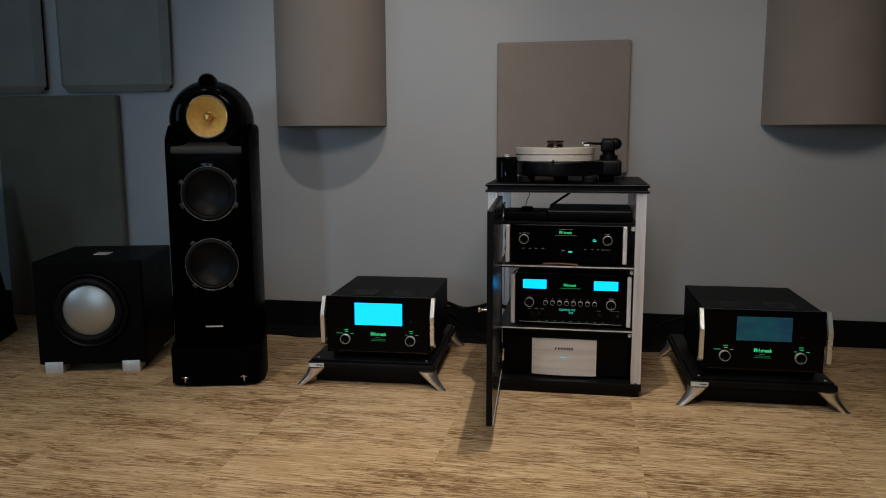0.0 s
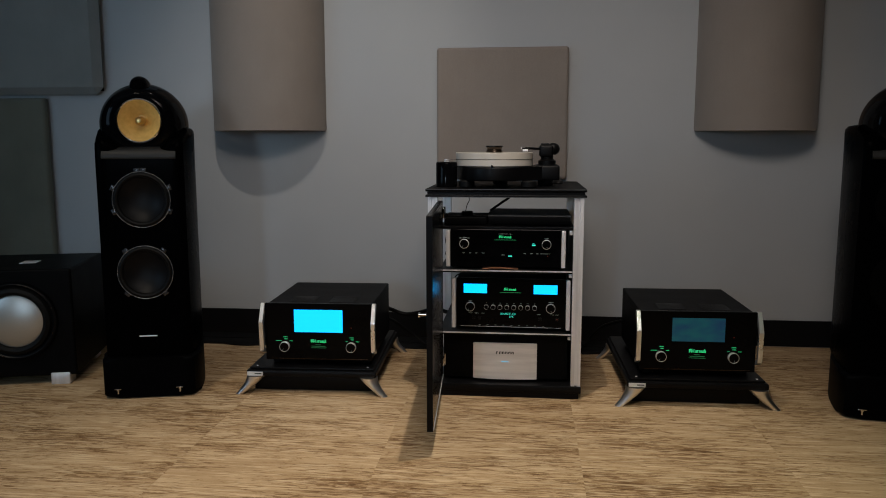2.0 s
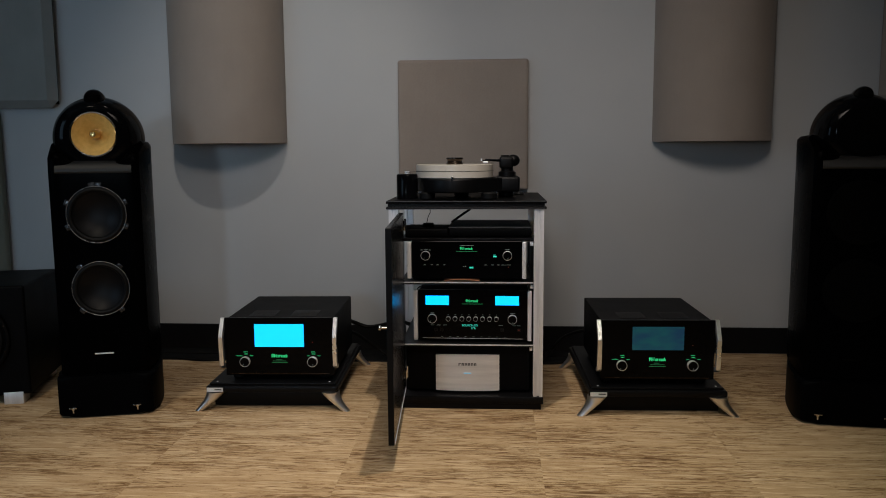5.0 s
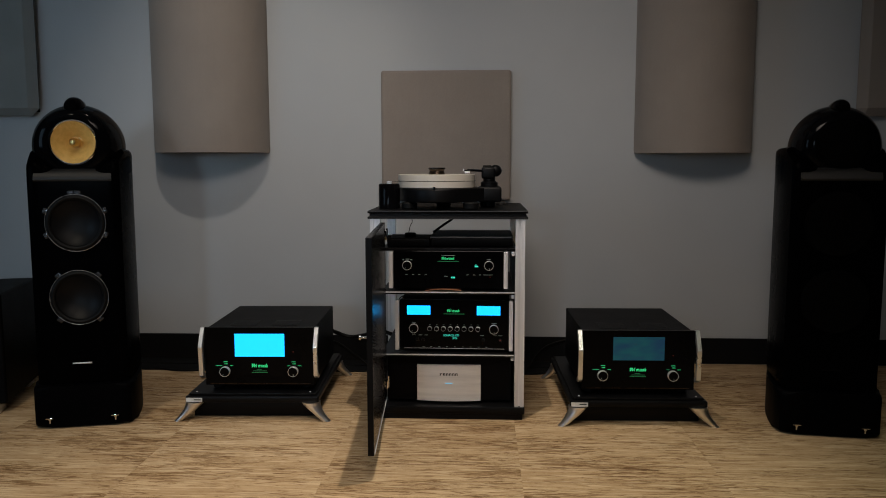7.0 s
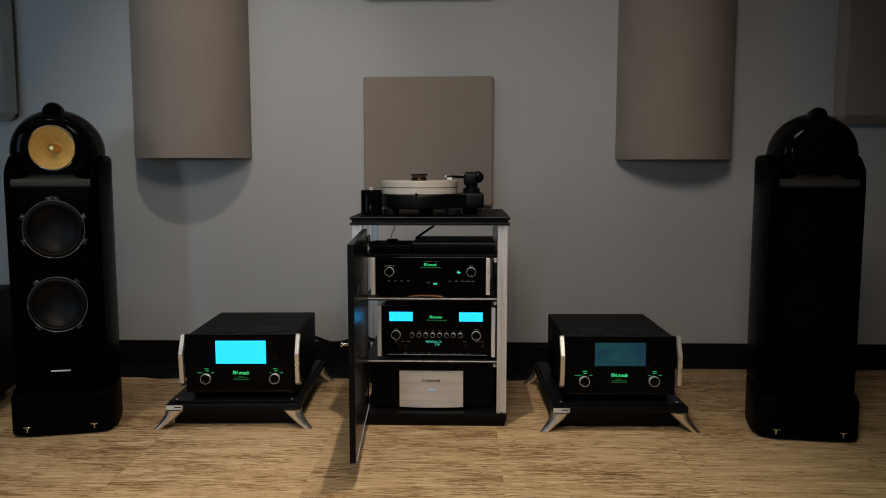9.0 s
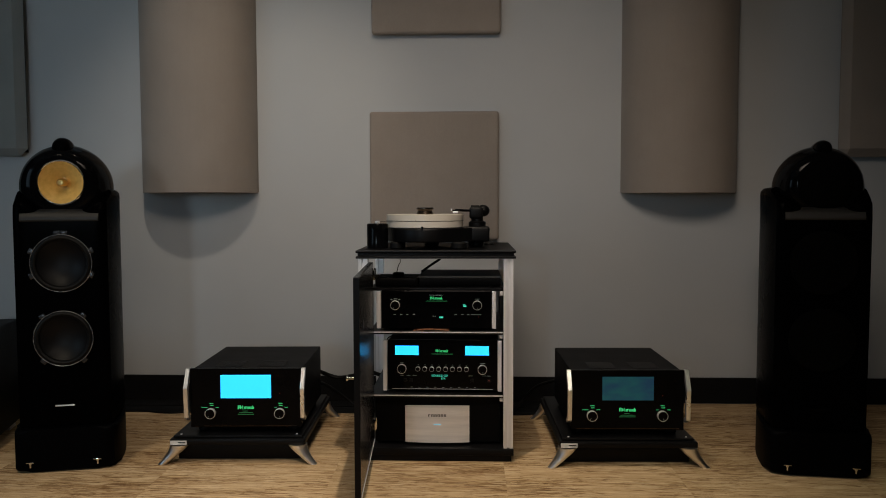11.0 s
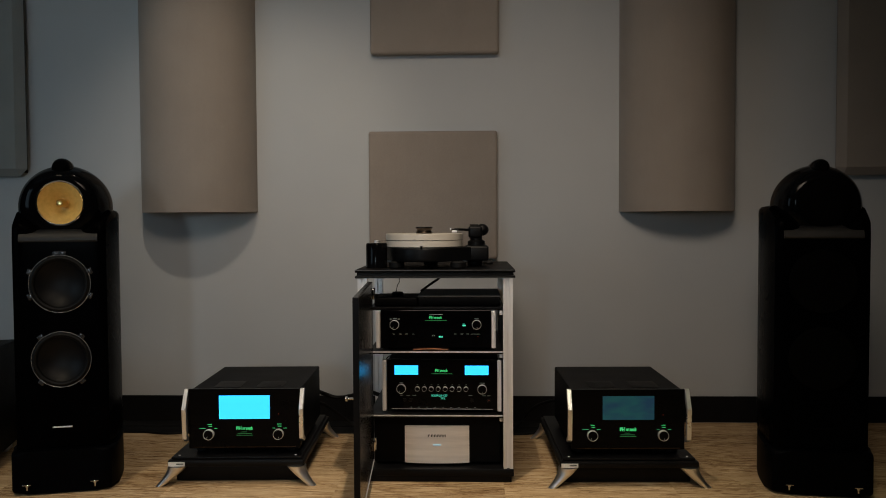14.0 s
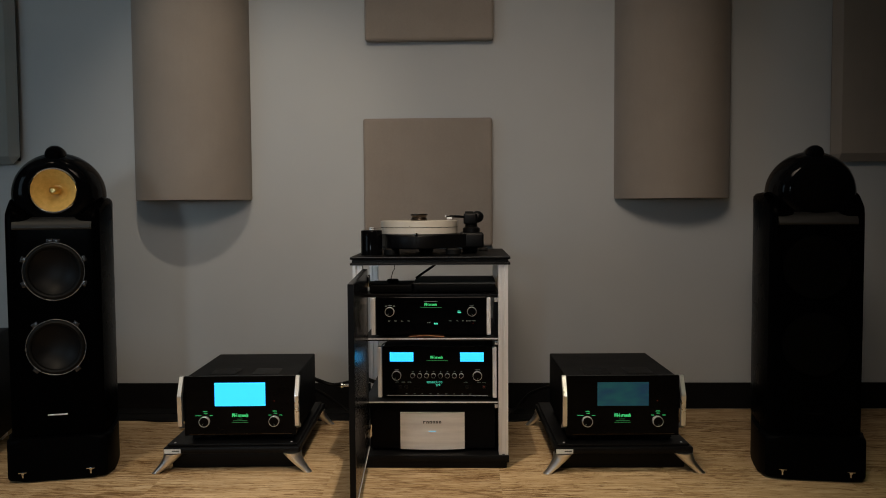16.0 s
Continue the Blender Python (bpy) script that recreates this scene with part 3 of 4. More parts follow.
def lit_name(parent, x, y, z, w, h, material):
    """A glowing maker's mark, reduced to plain strokes."""
    rows = [(x - w * 0.50, x - w * 0.45, z, z + h), (x - w * 0.425, x - w * 0.385, z + h * 0.25, z + h), (x - w * 0.36, x - w * 0.31, z, z + h), (x - w * 0.29, x - w * 0.25, z + h * 0.25, z + h * 0.6)]
    step = w * 0.105
    for k in range(7):
        x0 = x - w * 0.22 + k * step
        rows.append((x0, x0 + step * 0.30, z, z + h * (1.0 if k in (0, 6) else 0.66)))
        if k not in (0, 2):
            rows.append((x0 + step * 0.48, x0 + step * 0.76, z, z + h * 0.66))
        elif k == 2:
            rows.append((x0 - step * 0.2, x0 + step * 0.7, z + h * 0.5, z + h * 0.68))
    return bars(parent, "lit_mark", material, y, rows, "glowing green lettering bars")


def power_amplifier(m, meter, label):
    t = thing("power_amplifier", label, "amplifier", m, "pair of power amplifiers")
    body = part("chassis", box(-0.205, 0.205, 0.012, 0.475, 0.022, 0.238, 0.004), M_STEEL_B, t, "black steel chassis")
    for x0, x1 in ((-0.13, -0.03), (0.03, 0.13)):
        for k in range(6):
            part("vent_slot", box(x0, x1, 0.06 + k * 0.018, 0.068 + k * 0.018, 0.2385, 0.2395), M_GLOSS, body)
    for x in (-0.17, 0.17):
        for y in (0.05, 0.42):
            part("foot", lathe([(0.02, 0), (0.024, 0.004), (0.024, 0.022), (0, 0.022)], pose(x, y, 0), 20), M_RUBBER, t)
    f = part("front_panel", box(-0.207, 0.207, -0.004, 0.0115, 0.022, 0.244, 0.002), M_GLASS_B, t, "black glass front panel")
    y = -0.0042
    part("meter", box(-0.093, 0.095, y - 0.002, y - 0.0003, 0.1330, 0.2205), meter, f, "blue backlit meter window")
    for x in (-0.131, 0.127):
        knob(f, x, y, 0.0765, 0.0185)
        side = -1 if x < 0 else 1
        bars(f, "dial_marks", M_GREEN, y, [(x - 0.006, x + 0.010, 0.1120, 0.1136), (x - 0.003, x + 0.010, 0.1040, 0.1056), (x - (0.036 if side < 0 else 0.022), x - 0.012, 0.0970, 0.0982), (x + 0.018, x + 0.030, 0.0970, 0.0982)])
    lit_name(f, 0.0, y, 0.0915, 0.060, 0.0135, M_GREEN)
    bars(f, "fine_print", M_GREEN_DIM, y, [(-0.012, 0.008, 0.0830, 0.0844), (-0.026, 0.026, 0.0768, 0.0782), (-0.030, 0.030, 0.0706, 0.0720)])
    part("standby_light", box(0.126, 0.129, y - 0.001, y, 0.149, 0.152), M_RED, f)
    part("lower_trim", box(-0.19, 0.19, -0.006, -0.0045, 0.027, 0.0285), M_BRONZE, f)
    # handles: an upright bar whose top slants back to the panel
    for s in (-1, 1):
        b = bmesh.new()
        x0, x1 = s * 0.2075, s * 0.2235
        line = [(-0.004, 0.050), (-0.030, 0.064), (-0.036, 0.176), (0.0, 0.2445), (0.012, 0.2445), (0.012, 0.228), (-0.020, 0.172), (-0.016, 0.074), (0.012, 0.060), (0.012, 0.050)]
        va = [b.verts.new((x0, p, q)) for p, q in line]
        vb = [b.verts.new((x1, p, q)) for p, q in line]
        b.faces.new(va), b.faces.new(vb[::-1])
        for k in range(len(line)):
            b.faces.new((va[k], va[(k + 1) % len(line)], vb[(k + 1) % len(line)], vb[k]))
        bmesh.ops.bevel(b, geom=b.edges[:], offset=0.0012, segments=1, affect="EDGES")
        part("handle", b, M_HANDLE, t, "angular brushed aluminium handle", None, False)
    return t


def horn_leg(parent, x, y, sx, sy):
    """A tapered, outward-curving cast leg, from the deck to the floor."""
    b = bmesh.new()
    rings = []
    for k in range(9):
        u = k / 8
        cx = x + sx * (0.060 * u ** 1.35)
        cy = y + sy * 0.02 * u
        cz = 0.070 * (1 - u)
        wx, wy = 0.020 * (1 - u) ** 1.4 + 0.016, 0.020 * (1 - u) + 0.014
        rings.append([b.verts.new((cx + wx * math.cos(a), cy + wy * math.sin(a), cz)) for a in [2 * math.pi * j / 16 for j in range(16)]])
    for lo, hi in zip(rings, rings[1:]):
        for j in range(16):
            b.faces.new((lo[j], lo[(j + 1) % 16], hi[(j + 1) % 16], hi[j]))
    b.faces.new(rings[0]), b.faces.new(rings[-1])
    part("leg", b, M_LEG, parent, "polished chrome horn-shaped leg")


def amp_stand(m, label):
    t = thing("amplifier_stand", label, "amplifier stand", m, "pair of low amplifier stands")
    part("deck", box(-0.251, 0.251, 0, 0.64, 0.070, 0.094, 0.006), M_SATIN, t, "black satin deck")
    part("top_plate", box(-0.240, 0.240, 0.012, 0.628, 0.095, 0.103, 0.003), M_SATIN, t, "black satin top plate")
    part("frame_rail", box(-0.235, 0.235, 0.050, 0.072, 0.003, 0.069, 0.004), M_SATIN, t)
    part("frame_rail", box(-0.165, 0.165, 0.58, 0.605, 0.003, 0.069, 0.004), M_SATIN, t)
    for x in (-0.165, 0.141):
        part("frame_rail", box(x, x + 0.024, 0.073, 0.579, 0.003, 0.069, 0.004), M_SATIN, t)
    for x in (-0.215, 0.215):
        part("bolt", lathe([(0.004, 0), (0.004, 0.002), (0, 0.0025)], pose(x, 0.03, 0.103), 10), M_ALU, t)
    for sx in (-1, 1):
        horn_leg(t, sx * 0.219, 0.022, sx, -1)
        horn_leg(t, sx * 0.219, 0.615, sx, 1)
    tag = part("name_tag", box(-0.247, -0.186, -0.0025, -0.0005, 0.073, 0.0885), M_WHITE, t, "white maker's tag")
    bars(tag, "tag_print", M_INK, -0.0026, [(-0.217, -0.191, 0.080, 0.0835)])
    return t


for ax, ay, turn, meter, word in ((-0.715, -0.012, 2.0, M_CYAN, "with its meter glowing bright cyan"), (0.701, -0.010, 1.2, M_DIM, "with its meter dimmed to dark blue")):
    amp_stand(pose(ax - 0.018 if ax < 0 else ax + 0.002, ay - 0.035, ZF, 0, 0, turn), "low black stand on splayed chrome legs under an amplifier")
    power_amplifier(pose(ax + 0.004, ay + 0.012, ZF + 0.1035, 0, 0, turn), meter, "black glass-fronted power amplifier " + word)

# ---- equipment rack ----
RX = 0.0


def rack():
    t = thing("equipment_rack", "open black equipment rack with aluminium posts and its door swung open", "equipment rack", pose(RX, 0, ZF))
    part("top_board", box(-0.295, 0.295, 0, 0.57, 0.778, 0.788, 0.002), M_STEEL_B, t, "black textured top board")
    part("top_edge", box(-0.288, 0.288, 0.006, 0.564, 0.7665, 0.7775), M_SATIN, t)
    part("top_underboard", box(-0.295, 0.295, 0, 0.57, 0.757, 0.766, 0.002), M_SATIN, t)
    # Lighter grey strips stand in for highlights along the boards' front edges.
    part("edge_glint", box(-0.2935, 0.2935, -0.0016, -0.0002, 0.7855, 0.7876), M_LID, t)
    part("edge_glint", box(-0.2935, 0.2935, -0.0016, -0.0002, 0.7575, 0.7592), M_LID, t)
    part("base_board", box(-0.288, 0.288, -0.002, 0.57, 0.024, 0.050, 0.002), M_SATIN, t)
    part("base_plinth", box(-0.28, 0.28, 0.006, 0.56, 0.0, 0.0235), M_SATIN, t)
    for x in (-0.268, 0.268):
        for y in (0.022, 0.535):
            b = bmesh.new()
            w = 0.0175
            out = [(-w, -w), (-w * 0.28, -w), (-w * 0.28, -w * 0.45), (w * 0.28, -w * 0.45), (w * 0.28, -w), (w, -w), (w, -w * 0.28), (w * 0.45, -w * 0.28), (w * 0.45, w * 0.28), (w, w * 0.28), (w, w), (-w, w), (-w, w * 0.28), (-w * 0.45, w * 0.28), (-w * 0.45, -w * 0.28), (-w, -w * 0.28)]
            b = prism([(x + p, y + q) for p, q in out], 0.0505, 0.7565)
            part("post", b, M_ALU, t, "grooved aluminium extrusion")
    for z in (0.236, 0.474, 0.634):
        s = part("shelf", box(-0.2495, 0.2495, 0.02 if z < 0.6 else 0.05, 0.55, z, z + 0.011, 0.001), M_SATIN, t)
        if z < 0.6:
            part("shelf_edge", box(-0.249, 0.249, 0.0175, 0.0198, z + 0.006, z + 0.0105), M_ALU, s, "thin bright edge strip")
        for x in (-0.243, 0.243):
            part("shelf_bracket", box(x - 0.006, x + 0.006, 0.03, 0.045, z - 0.016, z - 0.0005, 0.001), M_ALU, s)
    part("side_panel", box(0.256, 0.262, 0.041, 0.516, 0.0505, 0.632), M_SATIN, t, "black inner side panel")
    # the door, hinged at the front edge and standing open towards the room
    d = part("door", box(-0.0, 0.019, -0.585, 0.0, 0.077, 0.744, 0.0015), M_DOOR, t, "smoked black door standing wide open", pose(-0.250, 0.012, 0, 0, 0, 3.1))
    part("door_edge", box(0.0005, 0.0185, -0.5885, -0.5855, 0.078, 0.743), M_SATIN, d)
    part("bottom_strip", box(0.0194, 0.0212, -0.58, -0.006, 0.0785, 0.083), M_ALU, d)
    for z in (0.14, 0.70):
        h = part("hinge", box(0.0194, 0.026, -0.035, -0.004, z - 0.018, z + 0.018, 0.002), M_CHROME, d, "small chrome hinge")
        part("pin", lathe([(0.004, 0), (0.004, 0.044), (0, 0.044)], pose(0.025, -0.002, z - 0.022), 12), M_CHROME, h)
    hd = part("pull", lathe([(0.004, 0), (0.004, 0.024), (0.008, 0.025), (0.008, 0.031), (0, 0.031)], Matrix.Translation((-0.0002, -0.50, 0.425)) @ Matrix.Rotation(radians(-90), 4, "Y"), 16), M_CHROME, d, "small chrome door pull")
    return t


rack()


def end_bars(parent, half, y, z0, z1):
    for s in (-1, 1):
        part("handle", box(s * half - 0.0075, s * half + 0.0075, y - 0.022, y + 0.004, z0, z1, 0.002), M_ALU, parent, "brushed aluminium end bar")


def disc_player():
    """Origin at the centre of the front panel's foot."""
    t = thing("disc_player", "black glass disc player with green lettering on a rack shelf", "disc player", pose(0.001, 0.045, ZF + 0.4855))
    part("chassis", box(-0.212, 0.212, 0.011, 0.40, 0.012, 0.142, 0.003), M_STEEL_B, t)
    f = part("front_panel", box(-0.206, 0.206, -0.004, 0.0105, 0.008, 0.150, 0.002), M_GLASS_B, t, "black glass front panel")
    for x in (-0.17, 0.17):
        part("foot", lathe([(0.018, 0), (0.018, 0.0118), (0, 0.0118)], pose(x, 0.05, 0), 18), M_RUBBER, t)
    end_bars(t, 0.2145, 0, 0.010, 0.148)
    y = -0.0042
    for x in (-0.154, 0.152):
        knob(f, x, y, 0.096, 0.0168)
    bars(f, "dial_marks", M_GREY_INK, y, [(-0.172, -0.165, 0.115, 0.118), (-0.160, -0.146, 0.1175, 0.120), (-0.142, -0.135, 0.115, 0.118), (0.143, 0.160, 0.1175, 0.119)])
    lit_name(f, -0.001, y, 0.117, 0.046, 0.0105, M_GREEN)
    bars(f, "fine_print", M_GREEN_DIM, y, [(-0.040, 0.040, 0.110, 0.1118)])
    bars(f, "readout", M_TEAL, y, [(0.100, 0.108, 0.0965, 0.0985), (0.099, 0.112, 0.0895, 0.0945)], "small glowing teal readout")
    bars(f, "track_readout", M_TEAL, y, [(0.011, 0.0155, 0.047, 0.053), (0.0165, 0.0205, 0.047, 0.053), (0.0215, 0.025, 0.047, 0.053)], "small glowing teal digits")
    bars(f, "button_print", M_GREY_INK, y, [(x, x + 0.008, 0.0595, 0.0612) for x in (-0.161, -0.136, -0.113, -0.088, 0.068, 0.093, 0.115)] + [(0.130, 0.166, 0.0595, 0.0608), (-0.014, -0.010, 0.053, 0.0555), (-0.007, -0.003, 0.053, 0.0555)])
    part("standby_light", box(0.155, 0.158, y - 0.001, y, 0.050, 0.053), M_RED, f)
    part("tray_line", box(-0.026, 0.026, -0.006, -0.0045, 0.133, 0.1338), M_ALU, f)
    return t


def preamplifier():
    t = thing("preamplifier", "black preamplifier with two glowing cyan meters on a rack shelf", "preamplifier", pose(0.022, 0.062, ZF + 0.2475, 0, 0, -1.0))
    part("chassis", box(-0.212, 0.212, 0.011, 0.40, 0.012, 0.188, 0.003), M_STEEL_B, t)
    f = part("front_panel", box(-0.207, 0.207, -0.004, 0.0105, 0.008, 0.199, 0.002), M_GLASS_B, t, "black glass front panel")
    for x in (-0.17, 0.17):
        part("foot", lathe([(0.018, 0), (0.018, 0.0118), (0, 0.0118)], pose(x, 0.05, 0), 18), M_RUBBER, t)
    end_bars(t, 0.2155, 0, 0.008, 0.199)
    y = -0.0042
    for x in (-0.134, 0.131):
        part("meter", box(x - 0.0445, x + 0.0445, y - 0.002, y - 0.0003, 0.142, 0.177), M_CYAN, f, "cyan backlit meter window")
    knob(f, -0.153, y, 0.090, 0.0168)
    knob(f, 0.151, y, 0.089, 0.0168)
    for k in range(8):
        knob(f, -0.092 + 0.0261 * k, y, 0.090, 0.0082)
    lit_name(f, -0.002, y, 0.153, 0.046, 0.0105, M_GREEN)
    bars(f, "fine_print", M_GREEN_DIM, y, [(-0.040, 0.040, 0.145, 0.1468)])
    bars(f, "knob_print", M_GREY_INK, y, [(-0.094 + 0.0261 * k, -0.089 + 0.0261 * k, 0.1035, 0.1048) for k in range(8)] + [(-0.160, -0.146, 0.110, 0.1118), (0.142, 0.162, 0.110, 0.1118)])
    screen = part("screen", box(-0.055, 0.055, y - 0.001, y, 0.045, 0.072), M_GLASS_B, f)
    lettering(screen, "SOURCE: CD", -0.010, y - 0.001, 0.0600, 0.0105, M_TEAL)
    lettering(screen, "37%", 0.003, y - 0.001, 0.0490, 0.0105, M_TEAL)
    bars(f, "button_print", M_GREY_INK, y, [(x, x + 0.014, 0.063, 0.0642) for x in (-0.160, -0.135, -0.112, 0.100, 0.150, 0.168)] + [(x, x + 0.007, 0.018, 0.0195) for x in (-0.12, -0.09, -0.06, -0.03, 0.0, 0.03, 0.06, 0.09, 0.12)])
    for x in (-0.140, -0.118, 0.112, 0.176):
        part("button", box(x - 0.006, x + 0.006, y - 0.003, y, 0.040, 0.052, 0.001), M_SATIN, f)
    part("lower_trim", box(-0.19, 0.19, -0.006, -0.0045, 0.012, 0.0132), M_ALU, f)
    part("standby_light", lathe([(0.0026, 0.003), (0.0024, 0.0045), (0, 0.005)], facing(0.176, y, 0.0465), 12), M_RED, f, "dim red standby light")
    return t


def power_conditioner():
    t = thing("power_conditioner", "black power conditioner with a curved silver faceplate at the rack's foot", "power conditioner", pose(0.003, 0.055, ZF + 0.0505))
    part("chassis", box(-0.236, 0.236, 0.0, 0.42, 0.008, 0.178, 0.003), M_STEEL_B, t)
    for x in (-0.18, 0.18):
        part("foot", lathe([(0.018, 0), (0.018, 0.0078), (0, 0.0078)], pose(x, 0.06, 0), 18), M_RUBBER, t)
    b = bmesh.new()
    cols = []
    for k in range(17):
        x = -0.121 + 0.242 * k / 16
        bow = 0.007 * (1 - (x / 0.121) ** 2)
        cols.append([b.verts.new((x, yy, z)) for yy, z in ((-0.012 - bow, 0.010 - bow * 0.15), (-0.012 - bow, 0.148), (-0.001, 0.148), (-0.001, 0.010 - bow * 0.15))])
    for p, q in zip(cols, cols[1:]):
        for j in range(4):
            b.faces.new((p[j], p[(j + 1) % 4], q[(j + 1) % 4], q[j]))
    b.faces.new(cols[0][::-1]), b.faces.new(cols[-1])
    f = part("faceplate", b, M_ALU_X, t, "gently bowed brushed silver faceplate")
    rows = []
    for k in range(6):
        x0 = -0.034 + 0.0117 * k
        rows += [(x0, x0 + 0.0035, 0.109, 0.118), (x0 + 0.0035, x0 + 0.0085, 0.1155, 0.118)] + ([(x0 + 0.006, x0 + 0.009, 0.109, 0.115)] if k not in (0,) else [])
    bars(f, "maker_mark", M_INK, -0.0193, rows, "black printed mark")
    part("light", box(-0.014, 0.014, -0.0212, -0.0193, 0.0775, 0.0805, 0.0005), M_LED, f, "glowing blue-white light")
    return t


disc_player()
preamplifier()
power_conditioner()


def flat_box():
    t = thing("phono_stage", "flat black hi-fi component lying on the upper rack shelf", "hi-fi component", pose(0.088, 0.085, ZF + 0.6455))
    part("case", box(-0.155, 0.155, 0, 0.30, 0.004, 0.034, 0.003), M_VENEER, t)
    part("lid", box(-0.157, 0.157, -0.002, 0.302, 0.0345, 0.039, 0.001), M_LID, t, "slate grey lid")
    for x in (-0.13, 0.13):
        part("foot", lathe([(0.01, 0), (0.01, 0.0038), (0, 0.0038)], pose(x, 0.03, 0), 14), M_RUBBER, t)


def small_box():
    t = thing("power_supply_box", "small black power supply with a rounded knob on its lid", "power supply", pose(-0.152, 0.085, ZF + 0.6455))
    part("case", box(-0.082, 0.082, 0, 0.16, 0, 0.034, 0.006, 3), M_STEEL_B, t)
    part("cap", lathe([(0.022, 0), (0.024, 0.006), (0.020, 0.014), (0, 0.0145)], pose(0.002, 0.06, 0.0345), 24), M_RUBBER, t)
    part("clip", box(-0.086, -0.066, -0.006, 0.03, 0.0345, 0.044, 0.003), M_RUBBER, t)


def paper_slip():
    b = bmesh.new()
    pts = [(-0.068, -0.005, 0.0), (-0.03, -0.012, 0.004), (0.0, -0.013, 0.0052), (0.03, -0.012, 0.0035), (0.066, -0.005, 0.0)]
    lo = [b.verts.new(p) for p in pts]
    hi = [b.verts.new((x, y + 0.05, z)) for x, y, z in pts]
    for k in range(4):
        b.faces.new((lo[k], lo[k + 1], hi[k + 1], hi[k]))
    bmesh.ops.solidify(b, geom=b.faces[:], thickness=0.0018)
    tagged(part("paper_slip", b, M_ORANGE, None, "", pose(-0.017, 0.034, ZF + 0.4872)), "curled orange and red paper slip under the disc player", "paper slip")


flat_box()
small_box()
paper_slip()


def turntable():
    t = thing("turntable", "black turntable with a thick white platter on the rack top", "turntable", pose(-0.05, 0.21, ZF + 0.788))
    pts = []
    for k in range(48):
        a = 2 * math.pi * k / 48
        r = 0.165 + 0.022 * math.cos(3 * (a - radians(20)))
        pts.append((0.02 + r * 1.12 * math.cos(a), r * math.sin(a)))
    part("plinth", prism(pts, 0.027, 0.078, 0.006, 3), M_SATIN, t, "black sculpted plinth")
    part("arm_board", box(0.16, 0.252, -0.05, 0.11, 0.024, 0.082, 0.008, 3), M_SATIN, t)
    for x, y in ((-0.10, -0.10), (0.135, -0.11), (0.02, 0.13), (0.20, 0.06)):
        ft = part("foot", lathe([(0.026, 0), (0.030, 0.004), (0.030, 0.022), (0.024, 0.0265), (0, 0.0265)], pose(x, y, 0), 24), M_RUBBER, t)
    pl = part("platter", lathe([(0, 0.080), (0.149, 0.080), (0.1505, 0.0815), (0.1505, 0.104), (0.1495, 0.1048), (0.1485, 0.105), (0.1485, 0.1056), (0.1495, 0.1058), (0.1505, 0.1068), (0.1505, 0.1290), (0.1495, 0.1300), (0, 0.1300)], None, 96), M_ACRYL, t, "thick white acrylic platter in two layers")
    part("bearing", lathe([(0.05, 0.0783), (0.05, 0.0798), (0, 0.0798)], None, 24), M_SATIN, pl)
    part("drive_belt", lathe([(0.1507, 0.1045), (0.1512, 0.1053), (0.1507, 0.1061)], None, 96), M_RUBBER, pl)
    lift = -0.0065
    part("record_weight", lathe([(r, h + lift) for r, h in ((0, 0.137), (0.032, 0.137), (0.0335, 0.140), (0.031, 0.144), (0.029, 0.149), (0.031, 0.154), (0.034, 0.157), (0.034, 0.161), (0.031, 0.163), (0.012, 0.163), (0.010, 0.160), (0, 0.160))], None, 36), M_BRONZE, pl, "dark bronze record weight")
    part("stud", lathe([(0.0045, 0), (0.0045, 0.010), (0.003, 0.012), (0, 0.012)], pose(0.0, -0.186, 0.076), 14), M_CHROME, t)
    ab = part("tonearm", lathe([(0.034, 0.0825), (0.034, 0.098), (0.030, 0.100), (0.024, 0.104), (0.024, 0.118), (0, 0.118)], pose(0.205, 0.03, 0), 28), M_SATIN, t, "black tonearm with a heavy round counterweight")
    part("bearing_block", box(0.174, 0.228, 0.000, 0.060, 0.112, 0.158, 0.008, 3), M_SATIN, ab)
    cw = bmesh.new()
    bmesh.ops.create_uvsphere(cw, u_segments=24, v_segments=14, radius=0.0235)
    for v in cw.verts:
        v.co = Vector((v.co.x * 1.1, v.co.y, v.co.z)) + Vector((0.229, 0.045, 0.143))
    part("counterweight", cw, M_SATIN, ab)
    part("weight_ring", lathe([(0.012, -0.016), (0.024, -0.016), (0.024, 0.016), (0.012, 0.016)], Matrix.Translation((0.196, 0.03, 0.141)) @ Matrix.Rotation(radians(90), 4, "Y"), 24), M_RUBBER, ab)
    part("arm_tube", tube(smooth_line([(0.20, 0.03, 0.143), (0.165, 0.00, 0.144), (0.135, -0.03, 0.146), (0.122, -0.045, 0.146)], 5), 0.005, 10), M_SATIN, ab)
    hs = part("headshell", box(0.108, 0.136, -0.060, -0.040, 0.1425, 0.1475, 0.001), M_SATIN, ab)
    part("cartridge", box(0.110, 0.130, -0.060, -0.045, 0.1345, 0.1424, 0.001), M_ALU, hs)
    part("arm_finger", box(0.103, 0.1078, -0.062, -0.059, 0.1435, 0.152), M_ALU, hs)
    return t


turntable()


